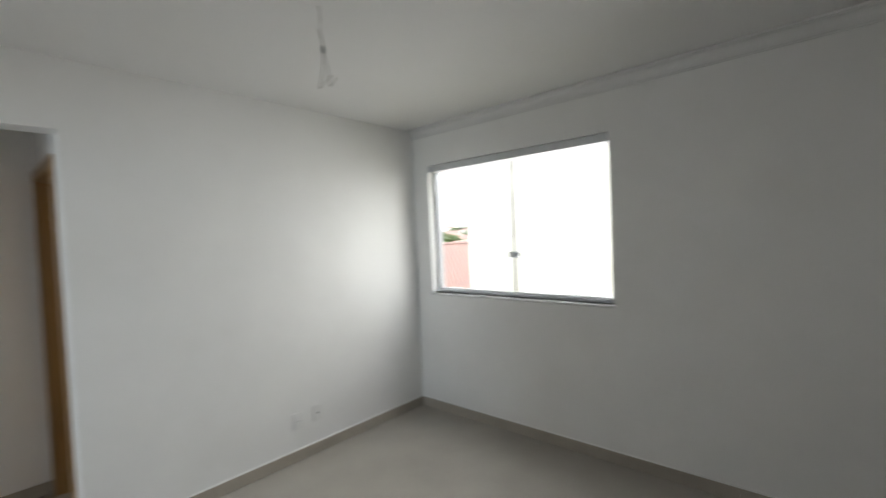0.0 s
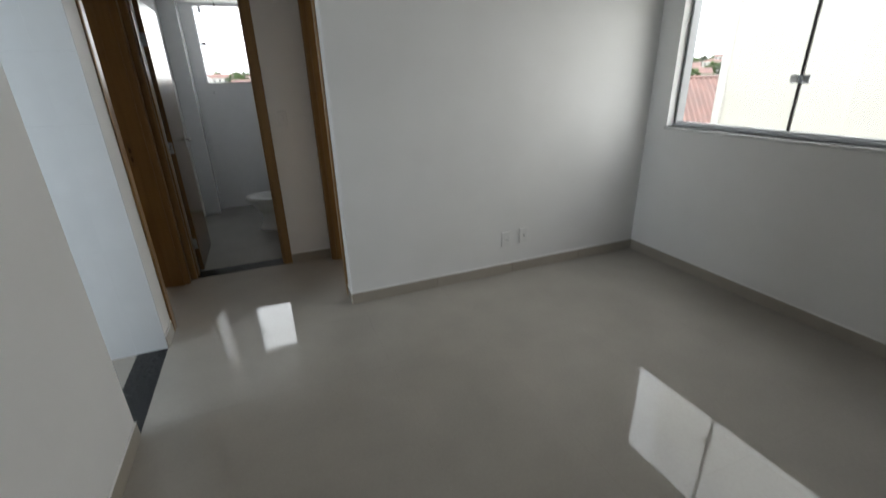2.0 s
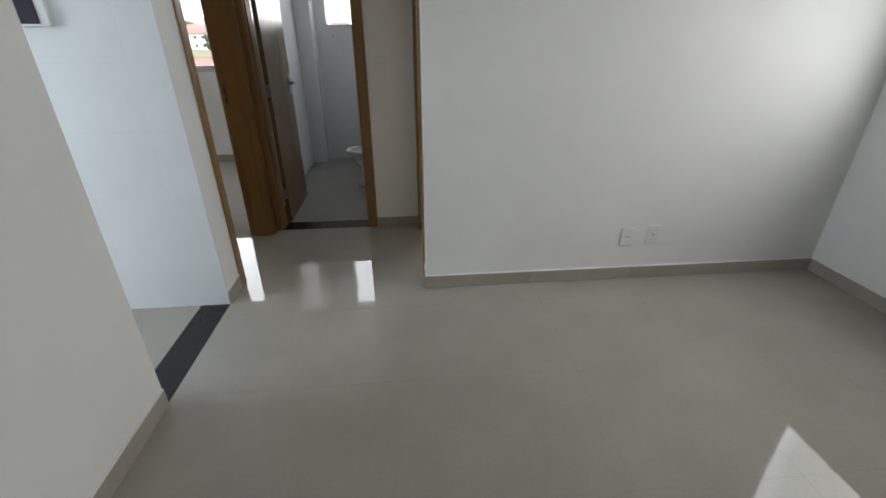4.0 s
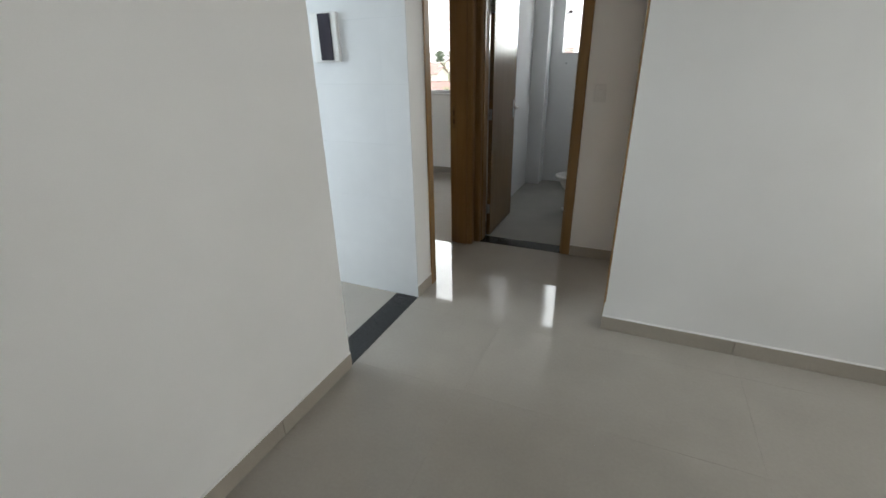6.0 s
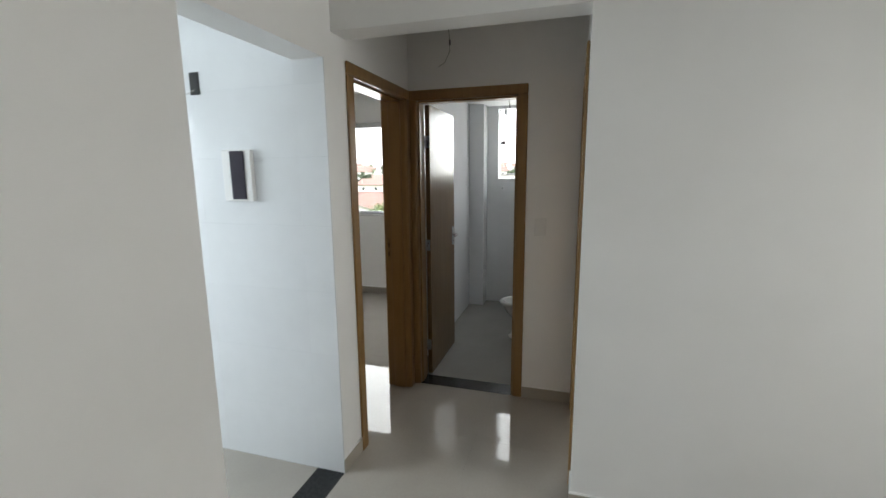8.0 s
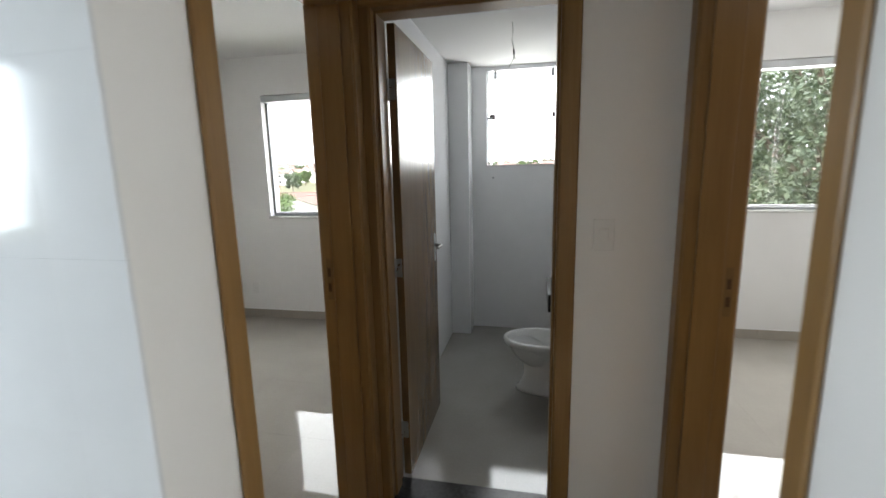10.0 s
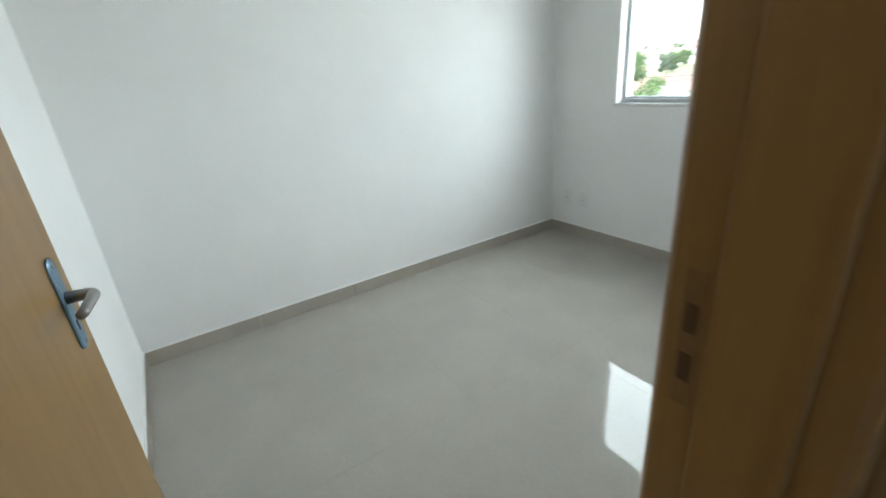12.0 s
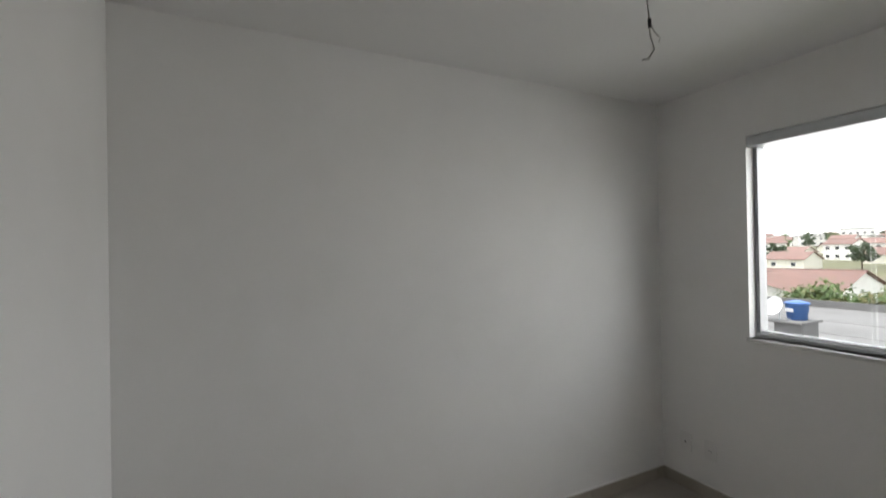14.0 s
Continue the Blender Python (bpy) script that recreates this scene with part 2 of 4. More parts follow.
def add_tube(bm, pts, r, seg=8, caps=True):
    """A round bar swept along points."""
    pts = [Vector(p) for p in pts]
    rings = []
    for i, p in enumerate(pts):
        d = (pts[min(i + 1, len(pts) - 1)] - pts[max(i - 1, 0)]).normalized()
        q = d.to_track_quat("Z", "Y")
        rr = r[i] if isinstance(r, (list, tuple)) else r
        rings.append([bm.verts.new(p + q @ Vector((math.cos(a) * rr, math.sin(a) * rr, 0))) for a in (2 * math.pi * k / seg for k in range(seg))])
    for a, b in zip(rings, rings[1:]):
        for k in range(seg):
            bm.faces.new((a[k], a[(k + 1) % seg], b[(k + 1) % seg], b[k]))
    if caps:
        bm.faces.new(rings[0][::-1])
        bm.faces.new(rings[-1])
    return bm


def tube(pts, r, seg=8):
    return add_tube(bmesh.new(), pts, r, seg)


def loft(rings, cap0=True, cap1=True):
    bm = bmesh.new()
    vr = [[bm.verts.new(p) for p in ring] for ring in rings]
    k = len(vr[0])
    for a, b in zip(vr, vr[1:]):
        for i in range(k):
            bm.faces.new((a[i], a[(i + 1) % k], b[(i + 1) % k], b[i]))
    if cap0:
        bm.faces.new(vr[0][::-1])
    if cap1:
        bm.faces.new(vr[-1])
    return bm


def wall_mesh(axis, p0, p1, a0, a1, z0, z1, holes=()):
    """A wall with thickness p0..p1 across `axis`, running a0..a1, with holes (a0, a1, z0, z1) cut through."""
    us = sorted({a0, a1, *[v for h in holes for v in h[:2]]})
    zs = sorted({z0, z1, *[v for h in holes for v in h[2:]]})
    us = [u for u in us if a0 <= u <= a1]
    zs = [z for z in zs if z0 <= z <= z1]

    def solid(i, j):
        if not (0 <= i < len(us) - 1 and 0 <= j < len(zs) - 1):
            return False
        u, z = (us[i] + us[i + 1]) / 2, (zs[j] + zs[j + 1]) / 2
        return not any(h[0] < u < h[1] and h[2] < z < h[3] for h in holes)

    bm = bmesh.new()
    cache = {}

    def v(p, u, z):
        key = (p, round(u, 5), round(z, 5))
        if key not in cache:
            cache[key] = bm.verts.new((p, u, z) if axis == "x" else (u, p, z))
        return cache[key]

    for i in range(len(us) - 1):
        for j in range(len(zs) - 1):
            if not solid(i, j):
                continue
            u, w, s, t = us[i], us[i + 1], zs[j], zs[j + 1]
            for p in (p0, p1):
                bm.faces.new((v(p, u, s), v(p, w, s), v(p, w, t), v(p, u, t)))
            if not solid(i - 1, j):
                bm.faces.new((v(p0, u, s), v(p1, u, s), v(p1, u, t), v(p0, u, t)))
            if not solid(i + 1, j):
                bm.faces.new((v(p0, w, s), v(p1, w, s), v(p1, w, t), v(p0, w, t)))
            if not solid(i, j - 1):
                bm.faces.new((v(p0, u, s), v(p1, u, s), v(p1, w, s), v(p0, w, s)))
            if not solid(i, j + 1):
                bm.faces.new((v(p0, u, t), v(p1, u, t), v(p1, w, t), v(p0, w, t)))
    return bm


def wall(name, axis, p0, p1, a0, a1, holes=(), z0=0.0, z1=2.62, label="white painted plaster wall", mat=None):
    return thing(name, wall_mesh(axis, p0, p1, a0, a1, z0, z1, holes), mat or PAINT, label, "wall", "structure")


# ---------------------------------------------------------------- plan
T = 0.163                    # partition thickness
XE = 3.733                   # living room, window wall
H = 2.62                     # ceilings
XH = 1.167                   # hall width
YH = 1.003                   # hall end wall
BX, BY0, BY1 = -2.526, 0.153, 3.278   # first bedroom
LW = (-1.86, -0.195, 1.098, 2.27)   # living window y0 y1 z0 z1
BW = (-1.947, -0.925, 1.065, 2.235)  # first bedroom window x0 x1 z0 z1
SW = (2.08, 3.10, 1.107, 2.27)      # second bedroom window
TW = (0.243, 0.877, 1.522, 2.325)   # bathroom window
D1 = (0.193, 0.915)          # first bedroom door, clear y
D2 = (0.225, 0.905)          # second bedroom door, clear y
D3 = (0.055, 0.75)           # bathroom door, clear x
DH = 2.085                   # clear height of the doors
KO = (-0.855, -0.078, 2.12)  # kitchen opening y0 y1 top
YS = -4.4                    # living room, wall behind
LIN = 0.02                   # jamb lining

wall("wall_living_west", "x", -T, 0.0, YS - 0.15, YH + 0.152, [(KO[0], KO[1] + 0.008, 0, KO[2]), (D1[0] - LIN, D1[1] + LIN, 0, DH + LIN)])
wall("wall_living_north", "y", 0.0, 0.15, 0.0, XE, [(0.0, XH, 0.0, 2.25)])
wall("wall_living_east", "x", XE, XE + 0.17, YS - 0.15, 0.15, [LW])
wall("wall_living_south", "y", YS - 0.15, YS, 0.0, XE)
wall("wall_hall_east", "x", XH, XH + T, 0.15, YH + 0.152, [(D2[0] - LIN, D2[1] + LIN, 0, DH + LIN)])
wall("wall_hall_end", "y", YH, YH + 0.152, 0.0, XH, [(D3[0] - LIN, D3[1] + LIN, 0, DH + LIN)])
wall("wall_bedroom_west", "x", BX - 0.17, BX, -0.07, BY1 + 0.17)
wall("wall_kitchen_north", "y", -0.07, BY0, BX, -T)
wall("wall_bedroom_north", "y", BY1, BY1 + 0.17, BX, -0.11, [BW])
wall("wall_bathroom_west", "x", -T, -0.06, YH + 0.152, BY1, label="white tiled bathroom wall", mat=TILE)
wall("wall_bathroom_north", "y", 3.32, 3.47, -0.11, 1.25, [TW], label="white tiled bathroom wall with a window", mat=TILE)
wall("wall_bathroom_east", "x", 1.17, XH + T, YH + 0.152, 3.32, label="white tiled bathroom wall", mat=TILE)
wall("wall_bedroom_two_north", "y", 3.35, 3.5, 1.25, XE + 0.17, [SW])
wall("wall_bedroom_two_east", "x", XE, XE + 0.17, 0.15, 3.35)
KY, KX = -3.0, BX
wall("wall_kitchen_west", "x", KX - 0.17, KX, KY - 0.15, -0.07, [(-1.9, -0.5, 1.05, 2.25)])
wall("wall_kitchen_south", "y", KY - 0.15, KY, KX, -T)

# shaft in the bathroom corner
thing("pipe_shaft", box(-0.06, 0.11, 3.1, 3.32, 0, 2.36, 0.003), TILE, "white tiled pipe shaft in the bathroom corner", "shaft", "structure")


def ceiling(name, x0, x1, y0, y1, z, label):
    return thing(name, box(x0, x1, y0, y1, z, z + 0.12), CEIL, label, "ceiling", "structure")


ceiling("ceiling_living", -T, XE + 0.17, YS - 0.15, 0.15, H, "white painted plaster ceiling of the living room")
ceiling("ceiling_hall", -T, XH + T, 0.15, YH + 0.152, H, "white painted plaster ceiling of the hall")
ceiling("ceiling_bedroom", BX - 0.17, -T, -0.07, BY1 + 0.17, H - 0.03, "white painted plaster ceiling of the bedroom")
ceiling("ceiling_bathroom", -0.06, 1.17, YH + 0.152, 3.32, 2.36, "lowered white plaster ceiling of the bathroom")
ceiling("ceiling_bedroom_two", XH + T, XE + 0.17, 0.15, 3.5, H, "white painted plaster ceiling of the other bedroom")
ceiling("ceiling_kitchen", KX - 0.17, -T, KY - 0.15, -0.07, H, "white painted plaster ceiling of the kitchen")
thing("roof_slab", box(BX - 0.4, XE + 0.4, YS - 0.4, 3.8, H + 0.13, H + 0.3), CEIL, "flat concrete roof slab over the flat", "roof", "structure")


def cornice(name, pts, label):
    """A cove moulding: its profile between two ends, drawn from wall foot to ceiling."""
    (xa, ya), (xb, yb), (nx, ny) = pts
    prof = [(0.0, 0.0), (0.006, 0.0), (0.006, 0.012)]
    prof += [(0.012 + 0.05 * (1 - math.cos(a)), 0.012 + 0.055 * math.sin(a)) for a in (math.pi / 2 * k / 6 for k in range(7))]
    prof += [(0.062, 0.072), (0.074, 0.072), (0.074, 0.085), (0.0, 0.085)]
    rings = [[(x + nx * u, y + ny * u, H - 0.0855 + w) for u, w in prof] for x, y in ((xa, ya), (xb, yb))]
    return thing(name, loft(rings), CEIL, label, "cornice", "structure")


cornice("cornice_west", ((0.001, YS), (0.001, -0.002), (1, 0)), "white plaster cove cornice along the ceiling")
cornice("cornice_east", ((XE - 0.001, YS), (XE - 0.001, -0.002), (-1, 0)), "white plaster cove cornice above the window")


# ---------------------------------------------------------------- skirting and sills
def skirting(name, axis, face, side, a0, a1, length=0.61, h=0.082):
    """A row of porcelain skirting pieces against a wall face; side: the way that it stands proud."""
    base = root(name, (0, 0, 0), "beige porcelain tile skirting with a white caulked top", "baseboard", "structure")
    u = a0
    t = 0.009
    while u < a1 - 0.005:
        w = min(u + length, a1)
        lo, hi = sorted((face, face + side * t))
        bm = box(lo, hi, u + 0.0008, w - 0.0008, 0, h, 0.0015) if axis == "x" else box(u + 0.0008, w - 0.0008, lo, hi, 0, h, 0.0015)
        part("skirting_tile", bm, SKIRT, base)
        u = w
    lo, hi = sorted((face, face + side * 0.0085))
    bm = box(lo, hi, a0, a1, h, h + 0.008, 0.002) if axis == "x" else box(a0, a1, lo, hi, h, h + 0.008, 0.002)
    part("caulk_line", bm, CAULK, base)
    return base


CW = 0.07
skirting("baseboard_1", "y", 0.0, -1, XH - 0.009, XE, 0.66)
skirting("baseboard_2", "x", XE, -1, YS, -0.009)
skirting("baseboard_3", "x", 0.0, 1, YS, KO[0])
skirting("baseboard_4", "x", 0.0, 1, KO[1], D1[0] - CW)
skirting("baseboard_5", "x", XH, -1, 0.0, D2[0] - CW)
skirting("baseboard_6", "y", YH, -1, D3[1] + CW, XH - 0.009)
skirting("baseboard_7", "x", BX, 1, BY0, BY1)
skirting("baseboard_8", "y", BY1, -1, BX + 0.009, -T)
skirting("baseboard_9", "y", BY0, 1, BX + 0.009, -T - 0.009)
skirting("baseboard_10", "x", -T, -1, D1[1] + CW, BY1 - 0.009)
skirting("baseboard_11", "y", 3.35, -1, XH + T, XE)
skirting("baseboard_12", "x", XE, -1, 0.15, 3.341)
skirting("baseboard_13", "y", YS, 1, 0.009, XE - 0.009)
skirting("baseboard_14", "x", XH + T, 1, D2[1] + CW, 3.341)

thing("threshold_kitchen", box(-T, 0.0, KO[0], KO[1], -0.02, 0.0015, 0.001), GRANITE, "black granite threshold in the kitchen opening", "threshold", "structure")
thing("threshold_bathroom", box(D3[0], D3[1], YH, YH + 0.152, -0.02, 0.002, 0.001), GRANITE, "black granite threshold under the bathroom door", "threshold", "structure")


# ---------------------------------------------------------------- doors
def door_frame(name, axis, c0, c1, f0, f1, h, label):
    """Lining, stops and casings of a door opening; axis: normal of the wall; c0..c1 clear, f0..f1 wall faces."""
    base = root(name, (0, 0, 0), label, "door frame", "structure")

    def b(u0, u1, p0, p1, z0, z1, bev=0.002):
        return box(p0, p1, u0, u1, z0, z1, bev) if axis == "x" else box(u0, u1, p0, p1, z0, z1, bev)

    p0, p1 = f0 - 0.006, f1 + 0.006
    part("jamb", b(c0 - LIN, c0, p0, p1, 0, h), CASEWOOD, base)
    part("jamb", b(c1, c1 + LIN, p0, p1, 0, h), CASEWOOD, base)
    part("head_jamb", b(c0 - LIN, c1 + LIN, p0, p1, h, h + LIN), CASEWOOD, base)
    for fa, fb in ((f0 - 0.014, f0), (f1, f1 + 0.014)):
        part("casing", b(c0 - CW, c0 - 0.004, fa, fb, 0, h + 0.004, 0.005), CASEWOOD, base)
        part("casing", b(c1 + 0.004, c1 + CW, fa, fb, 0, h + 0.004, 0.005), CASEWOOD, base)
        part("head_casing", b(c0 - CW, c1 + CW, fa, fb, h + 0.004, h + 0.066, 0.005), CASEWOOD, base)
    return base


def stop(base, axis, c0, c1, s0, s1, h):
    def b(u0, u1, z0, z1):
        return box(s0, s1, u0, u1, z0, z1, 0.002) if axis == "x" else box(u0, u1, s0, s1, z0, z1, 0.002)
    part("door_stop", b(c0, c0 + 0.011, 0, h - 0.011), CASEWOOD, base)
    part("door_stop", b(c1 - 0.011, c1, 0, h - 0.011), CASEWOOD, base)
    part("door_stop", b(c0, c1, h - 0.011, h), CASEWOOD, base)


f1 = door_frame("door_frame_1", "x", D1[0], D1[1], -T, 0.0, DH, "varnished brown wooden door frame of the bedroom")
stop(f1, "x", D1[0], D1[1], -T + 0.045, -0.03, DH)
f2 = door_frame("door_frame_2", "x", D2[0], D2[1], XH, XH + T, DH, "varnished brown wooden door frame of the other bedroom")
stop(f2, "x", D2[0], D2[1], XH + 0.03, XH + T - 0.045, DH)
f3 = door_frame("door_frame_3", "y", D3[0], D3[1], YH, YH + 0.152, DH, "varnished brown wooden door frame of the bathroom")
stop(f3, "y", D3[0], D3[1], YH + 0.03, YH + 0.152 - 0.045, DH)


def strike(base, bm_plate, holes):
    pl = part("strike_plate", bm_plate, STRIKE, base, "dark bronzed strike plate")
    for hb in holes:
        part("latch_hole", hb, LATCHSHADE, pl, "flat dark patch standing for the shaded latch recess")


strike(f1, box(-0.152, -0.128, D1[1] - 0.001, D1[1] + 0.001, 0.97, 1.14, 0.0005),
       [box(-0.147, -0.134, D1[1] - 0.0018, D1[1] - 0.0008, 1.066, 1.101), box(-0.147, -0.134, D1[1] - 0.0018, D1[1] - 0.0008, 1.004, 1.039)])
strike(f2, box(XH + 0.128, XH + 0.152, D2[1] - 0.001, D2[1] + 0.001, 0.97, 1.14, 0.0005),
       [box(XH + 0.134, XH + 0.147, D2[1] - 0.0018, D2[1] - 0.0008, 1.066, 1.101), box(XH + 0.134, XH + 0.147, D2[1] - 0.0018, D2[1] - 0.0008, 1.004, 1.039)])


def plate_mesh(u, z0, z1, y0, y1, r=0.017):
    """A round-ended lock plate standing on a door face."""
    def outline(y, s):
        pts = []
        for k in range(9):
            a = math.pi * k / 8
            pts.append((u + (r - s) * math.cos(a), y, z1 - r + (r - s) * math.sin(a)))
        for k in range(9):
            a = math.pi + math.pi * k / 8
            pts.append((u + (r - s) * math.cos(a), y, z0 + r + (r - s) * math.sin(a)))
        return pts
    return loft([outline(y0, 0), outline(y0 + (y1 - y0) * 0.6, 0), outline(y1, 0.003)])


def lever_handle(leaf, u, face, side, back, film=False, z=1.05):
    """Plate, rose and lever on one face of a leaf; side: outward way, back: way towards the hinge."""
    y1 = face + side * 0.005
    plate = part("lock_plate", plate_mesh(u, z - 0.095, z + 0.072, face, y1), STEELFILM if film else STEEL, leaf, "blue-filmed steel lock plate" if film else "satin steel lock plate")
    pts = [(u, y1, z), (u, y1 + side * 0.027, z)]
    pts += [(u + back * 0.012 * (1 - math.cos(a)), y1 + side * (0.027 + 0.012 * math.sin(a)), z) for a in (math.pi / 2 * k / 4 for k in range(1, 5))]
    pts += [(u + back * 0.045, y1 + side * 0.039, z), (u + back * 0.08, y1 + side * 0.037, z - 0.002), (u + back * 0.088, y1 + side * 0.034, z - 0.003)]
    part("lever", tube(pts, [0.011, 0.0095, 0.0095, 0.009, 0.009, 0.009, 0.0085, 0.008, 0.007], 12), LEVER, plate, "brushed steel lever", True)
    part("keyhole", box(u - 0.0035, u + 0.0035, *sorted((y1 - side * 0.001, y1 + side * 0.0006)), z - 0.06, z - 0.04, 0.001), BLACK, plate)
    for zz in (z + 0.058, z - 0.082):
        part("screw", tube([(u, y1 - side * 0.001, zz), (u, y1 + side * 0.0015, zz)], 0.004, 10), CHROME, plate)


def door_leaf(name, hinge, rz, width, label, film, mirror=1, wood=None):
    """A flush leaf whose hinge edge stands at its origin; it runs along local +x, its faces at y = 0 and mirror * 0.035."""
    base = root(name, hinge, label, "door", "structure", rz=rz)
    lo, hi = sorted((0.0, mirror * 0.035))
    part("leaf", box(0.004, width, lo, hi, 0.008, DH - 0.004, 0.0015), wood or DOORWOOD, base)
    lever_handle(base, width - 0.055, hi, 1, -1, film)
    lever_handle(base, width - 0.055, lo, -1, -1, film)
    part("latch_plate", box(width - 0.0005, width + 0.001, (lo + hi) / 2 - 0.011, (lo + hi) / 2 + 0.011, 0.94, 1.14), STEEL, base)
    for z in (0.25, 1.05, 1.82):
        hg = part("hinge", tube([(0.0, -mirror * 0.004, z - 0.045), (0.0, -mirror * 0.004, z + 0.045)], 0.006, 10), STEEL, base, "steel butt hinge")
        part("hinge_leaf", box(0.0, 0.003, *sorted((0.0, mirror * 0.028)), z - 0.042, z + 0.042), STEEL, hg)
    return base


# bedroom leaf, opened back almost against the wall beside it
door_leaf("door_1", (-T - 0.016, D1[0] + 0.004, 0), 173.9, 0.715, "open varnished brown flush wooden door with a lever handle", True, -1)
# bathroom leaf, opened at right angles into the bathroom
door_leaf("door_3", (D3[0] + 0.004, YH + 0.152 + 0.012, 0), 90.0, 0.68, "open brown wooden bathroom door reflecting the window, coloured darker for its shade", False, -1, SHADEDDOOR)
# second bedroom leaf, opened wide inside its room
door_leaf("door_2", (XH + T + 0.016, D2[0] + 0.004, 0), 4.0, 0.665, "open brown flush wooden door of the other bedroom", True, 1)


# ---------------------------------------------------------------- windows
def sliding_window(name, axis, face, out, a0, a1, z0, z1, label, lock=True, seal=True):
    """Glass sliding window in its opening: track frame, header, sill, two frameless panes; out: +1 if outside is up the axis."""
    base = root(name, (0, 0, 0), label, "window", "structure")

    def b(u0, u1, d0, d1, s0, s1, bev=0.0015):
        p0, p1 = sorted((face + out * d0, face + out * d1))
        return box(p0, p1, u0, u1, s0, s1, bev) if axis == "x" else box(u0, u1, p0, p1, s0, s1, bev)

    mid = (a0 + a1) / 2
    part("window_sill", b(a0 - 0.012, a1 + 0.012, -0.012, 0.168, z0 - 0.022, z0, 0.003), MARBLE, base, "white marble sill")
    part("header_track", b(a0 + 0.002, a1 - 0.002, 0.004, 0.135, z1 - 0.062, z1 - 0.006, 0.002), ALU, base, "grey aluminium header track")
    lower = part("lower_track", b(a0, a1, 0.065, 0.135, z0, z0 + 0.022, 0.0015), ALU, base, "grey aluminium lower track")
    part("track_rib", b(a0, a1, 0.082, 0.088, z0 + 0.022, z0 + 0.036, 0.0), ALU, lower)
    part("track_rib", b(a0, a1, 0.112, 0.118, z0 + 0.022, z0 + 0.036, 0.0), ALU, lower)
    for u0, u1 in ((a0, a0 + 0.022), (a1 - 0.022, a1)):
        part("side_channel", b(u0, u1, 0.07, 0.146, z0 + 0.022, z1 - 0.062, 0.0015), ALUDIM, base, "grey aluminium side channel")
    near = part("pane", b(a0 + 0.012, mid + 0.012, 0.096, 0.104, z0 + 0.03, z1 - 0.05, 0.0), GLASS, base, "clear tempered glass pane")
    far = part("pane", b(mid - 0.012, a1 - 0.012, 0.112, 0.12, z0 + 0.03, z1 - 0.05, 0.0), GLASS, base, "clear tempered glass pane")
    near.visible_shadow = far.visible_shadow = False
    if seal:
        part("edge_seal", b(mid - 0.009, mid + 0.009, 0.103, 0.113, z0 + 0.036, z1 - 0.062, 0.0), ALUDARK, base, "dark brush seal where the panes meet")
    if lock:
        zc = z0 + 0.342
        lk = part("lock_body", b(mid - 0.062, mid + 0.002, 0.076, 0.096, zc - 0.025, zc + 0.025, 0.006), STEEL, base, "satin steel window lock")
        part("lock_keeper", b(mid + 0.004, mid + 0.05, 0.082, 0.112, zc - 0.025, zc + 0.025, 0.006), CHROME, base, "bright steel lock keeper")
        part("lock_cylinder", b(mid - 0.042, mid - 0.024, 0.070, 0.077, zc - 0.009, zc + 0.009, 0.003), CHROME, lk)
    return base


sliding_window("window_1", "x", XE, 1, *LW, "two-pane glass sliding window with grey aluminium tracks")
sliding_window("window_2", "y", BY1, 1, *BW, "two-pane glass sliding window of the bedroom with grey tracks", False, False)
sliding_window("window_3", "y", 3.35, 1, *SW, "two-pane glass sliding window of the other bedroom", False, False)
sliding_window("window_4", "x", KX, -1, -1.9, -0.5, 1.05, 2.25, "two-pane glass sliding window of the kitchen", False)

# bathroom top-hung pane
w5 = root("window_5", (0, 0, 0), "single top-hung glass pane of the bathroom window", "window", "structure")
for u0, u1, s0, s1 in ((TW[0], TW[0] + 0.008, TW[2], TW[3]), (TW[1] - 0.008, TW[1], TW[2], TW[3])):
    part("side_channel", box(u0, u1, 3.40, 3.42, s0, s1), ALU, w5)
part("window_sill", box(TW[0] - 0.0, TW[1] + 0.0, 3.312, 3.47, TW[2] - 0.012, TW[2] + 0.002, 0.002), MARBLE, w5, "white marble sill")
pn = part("pane", box(TW[0] + 0.01, TW[1] - 0.01, 3.406, 3.414, TW[2] + 0.008, TW[3] - 0.012), GLASS, w5, "clear tempered glass pane")
pn.visible_shadow = False
for x, s in ((TW[0], 1), (TW[1], -1)):
    arm = part("stay_arm", tube([(x + s * 0.004, 3.34, 1.925), (x + s * 0.05, 3.385, 1.94)], 0.008, 8), ALUDIM, w5, "grey metal stay arm")
    part("arm_clamp", box(*sorted((x + s * 0.02, x + s * 0.068)), 3.372, 3.405, 1.925, 1.965, 0.004), ALUDARK, arm, "dark metal clamp")
part("top_hinge", box(TW[0] + 0.055, TW[0] + 0.085, 3.375, 3.406, 2.265, 2.325, 0.004), STEEL, w5, "steel glass hinge")
part("top_hinge", box(TW[1] - 0.085, TW[1] - 0.055, 3.375, 3.406, 2.265, 2.325, 0.004), STEEL, w5, "steel glass hinge")


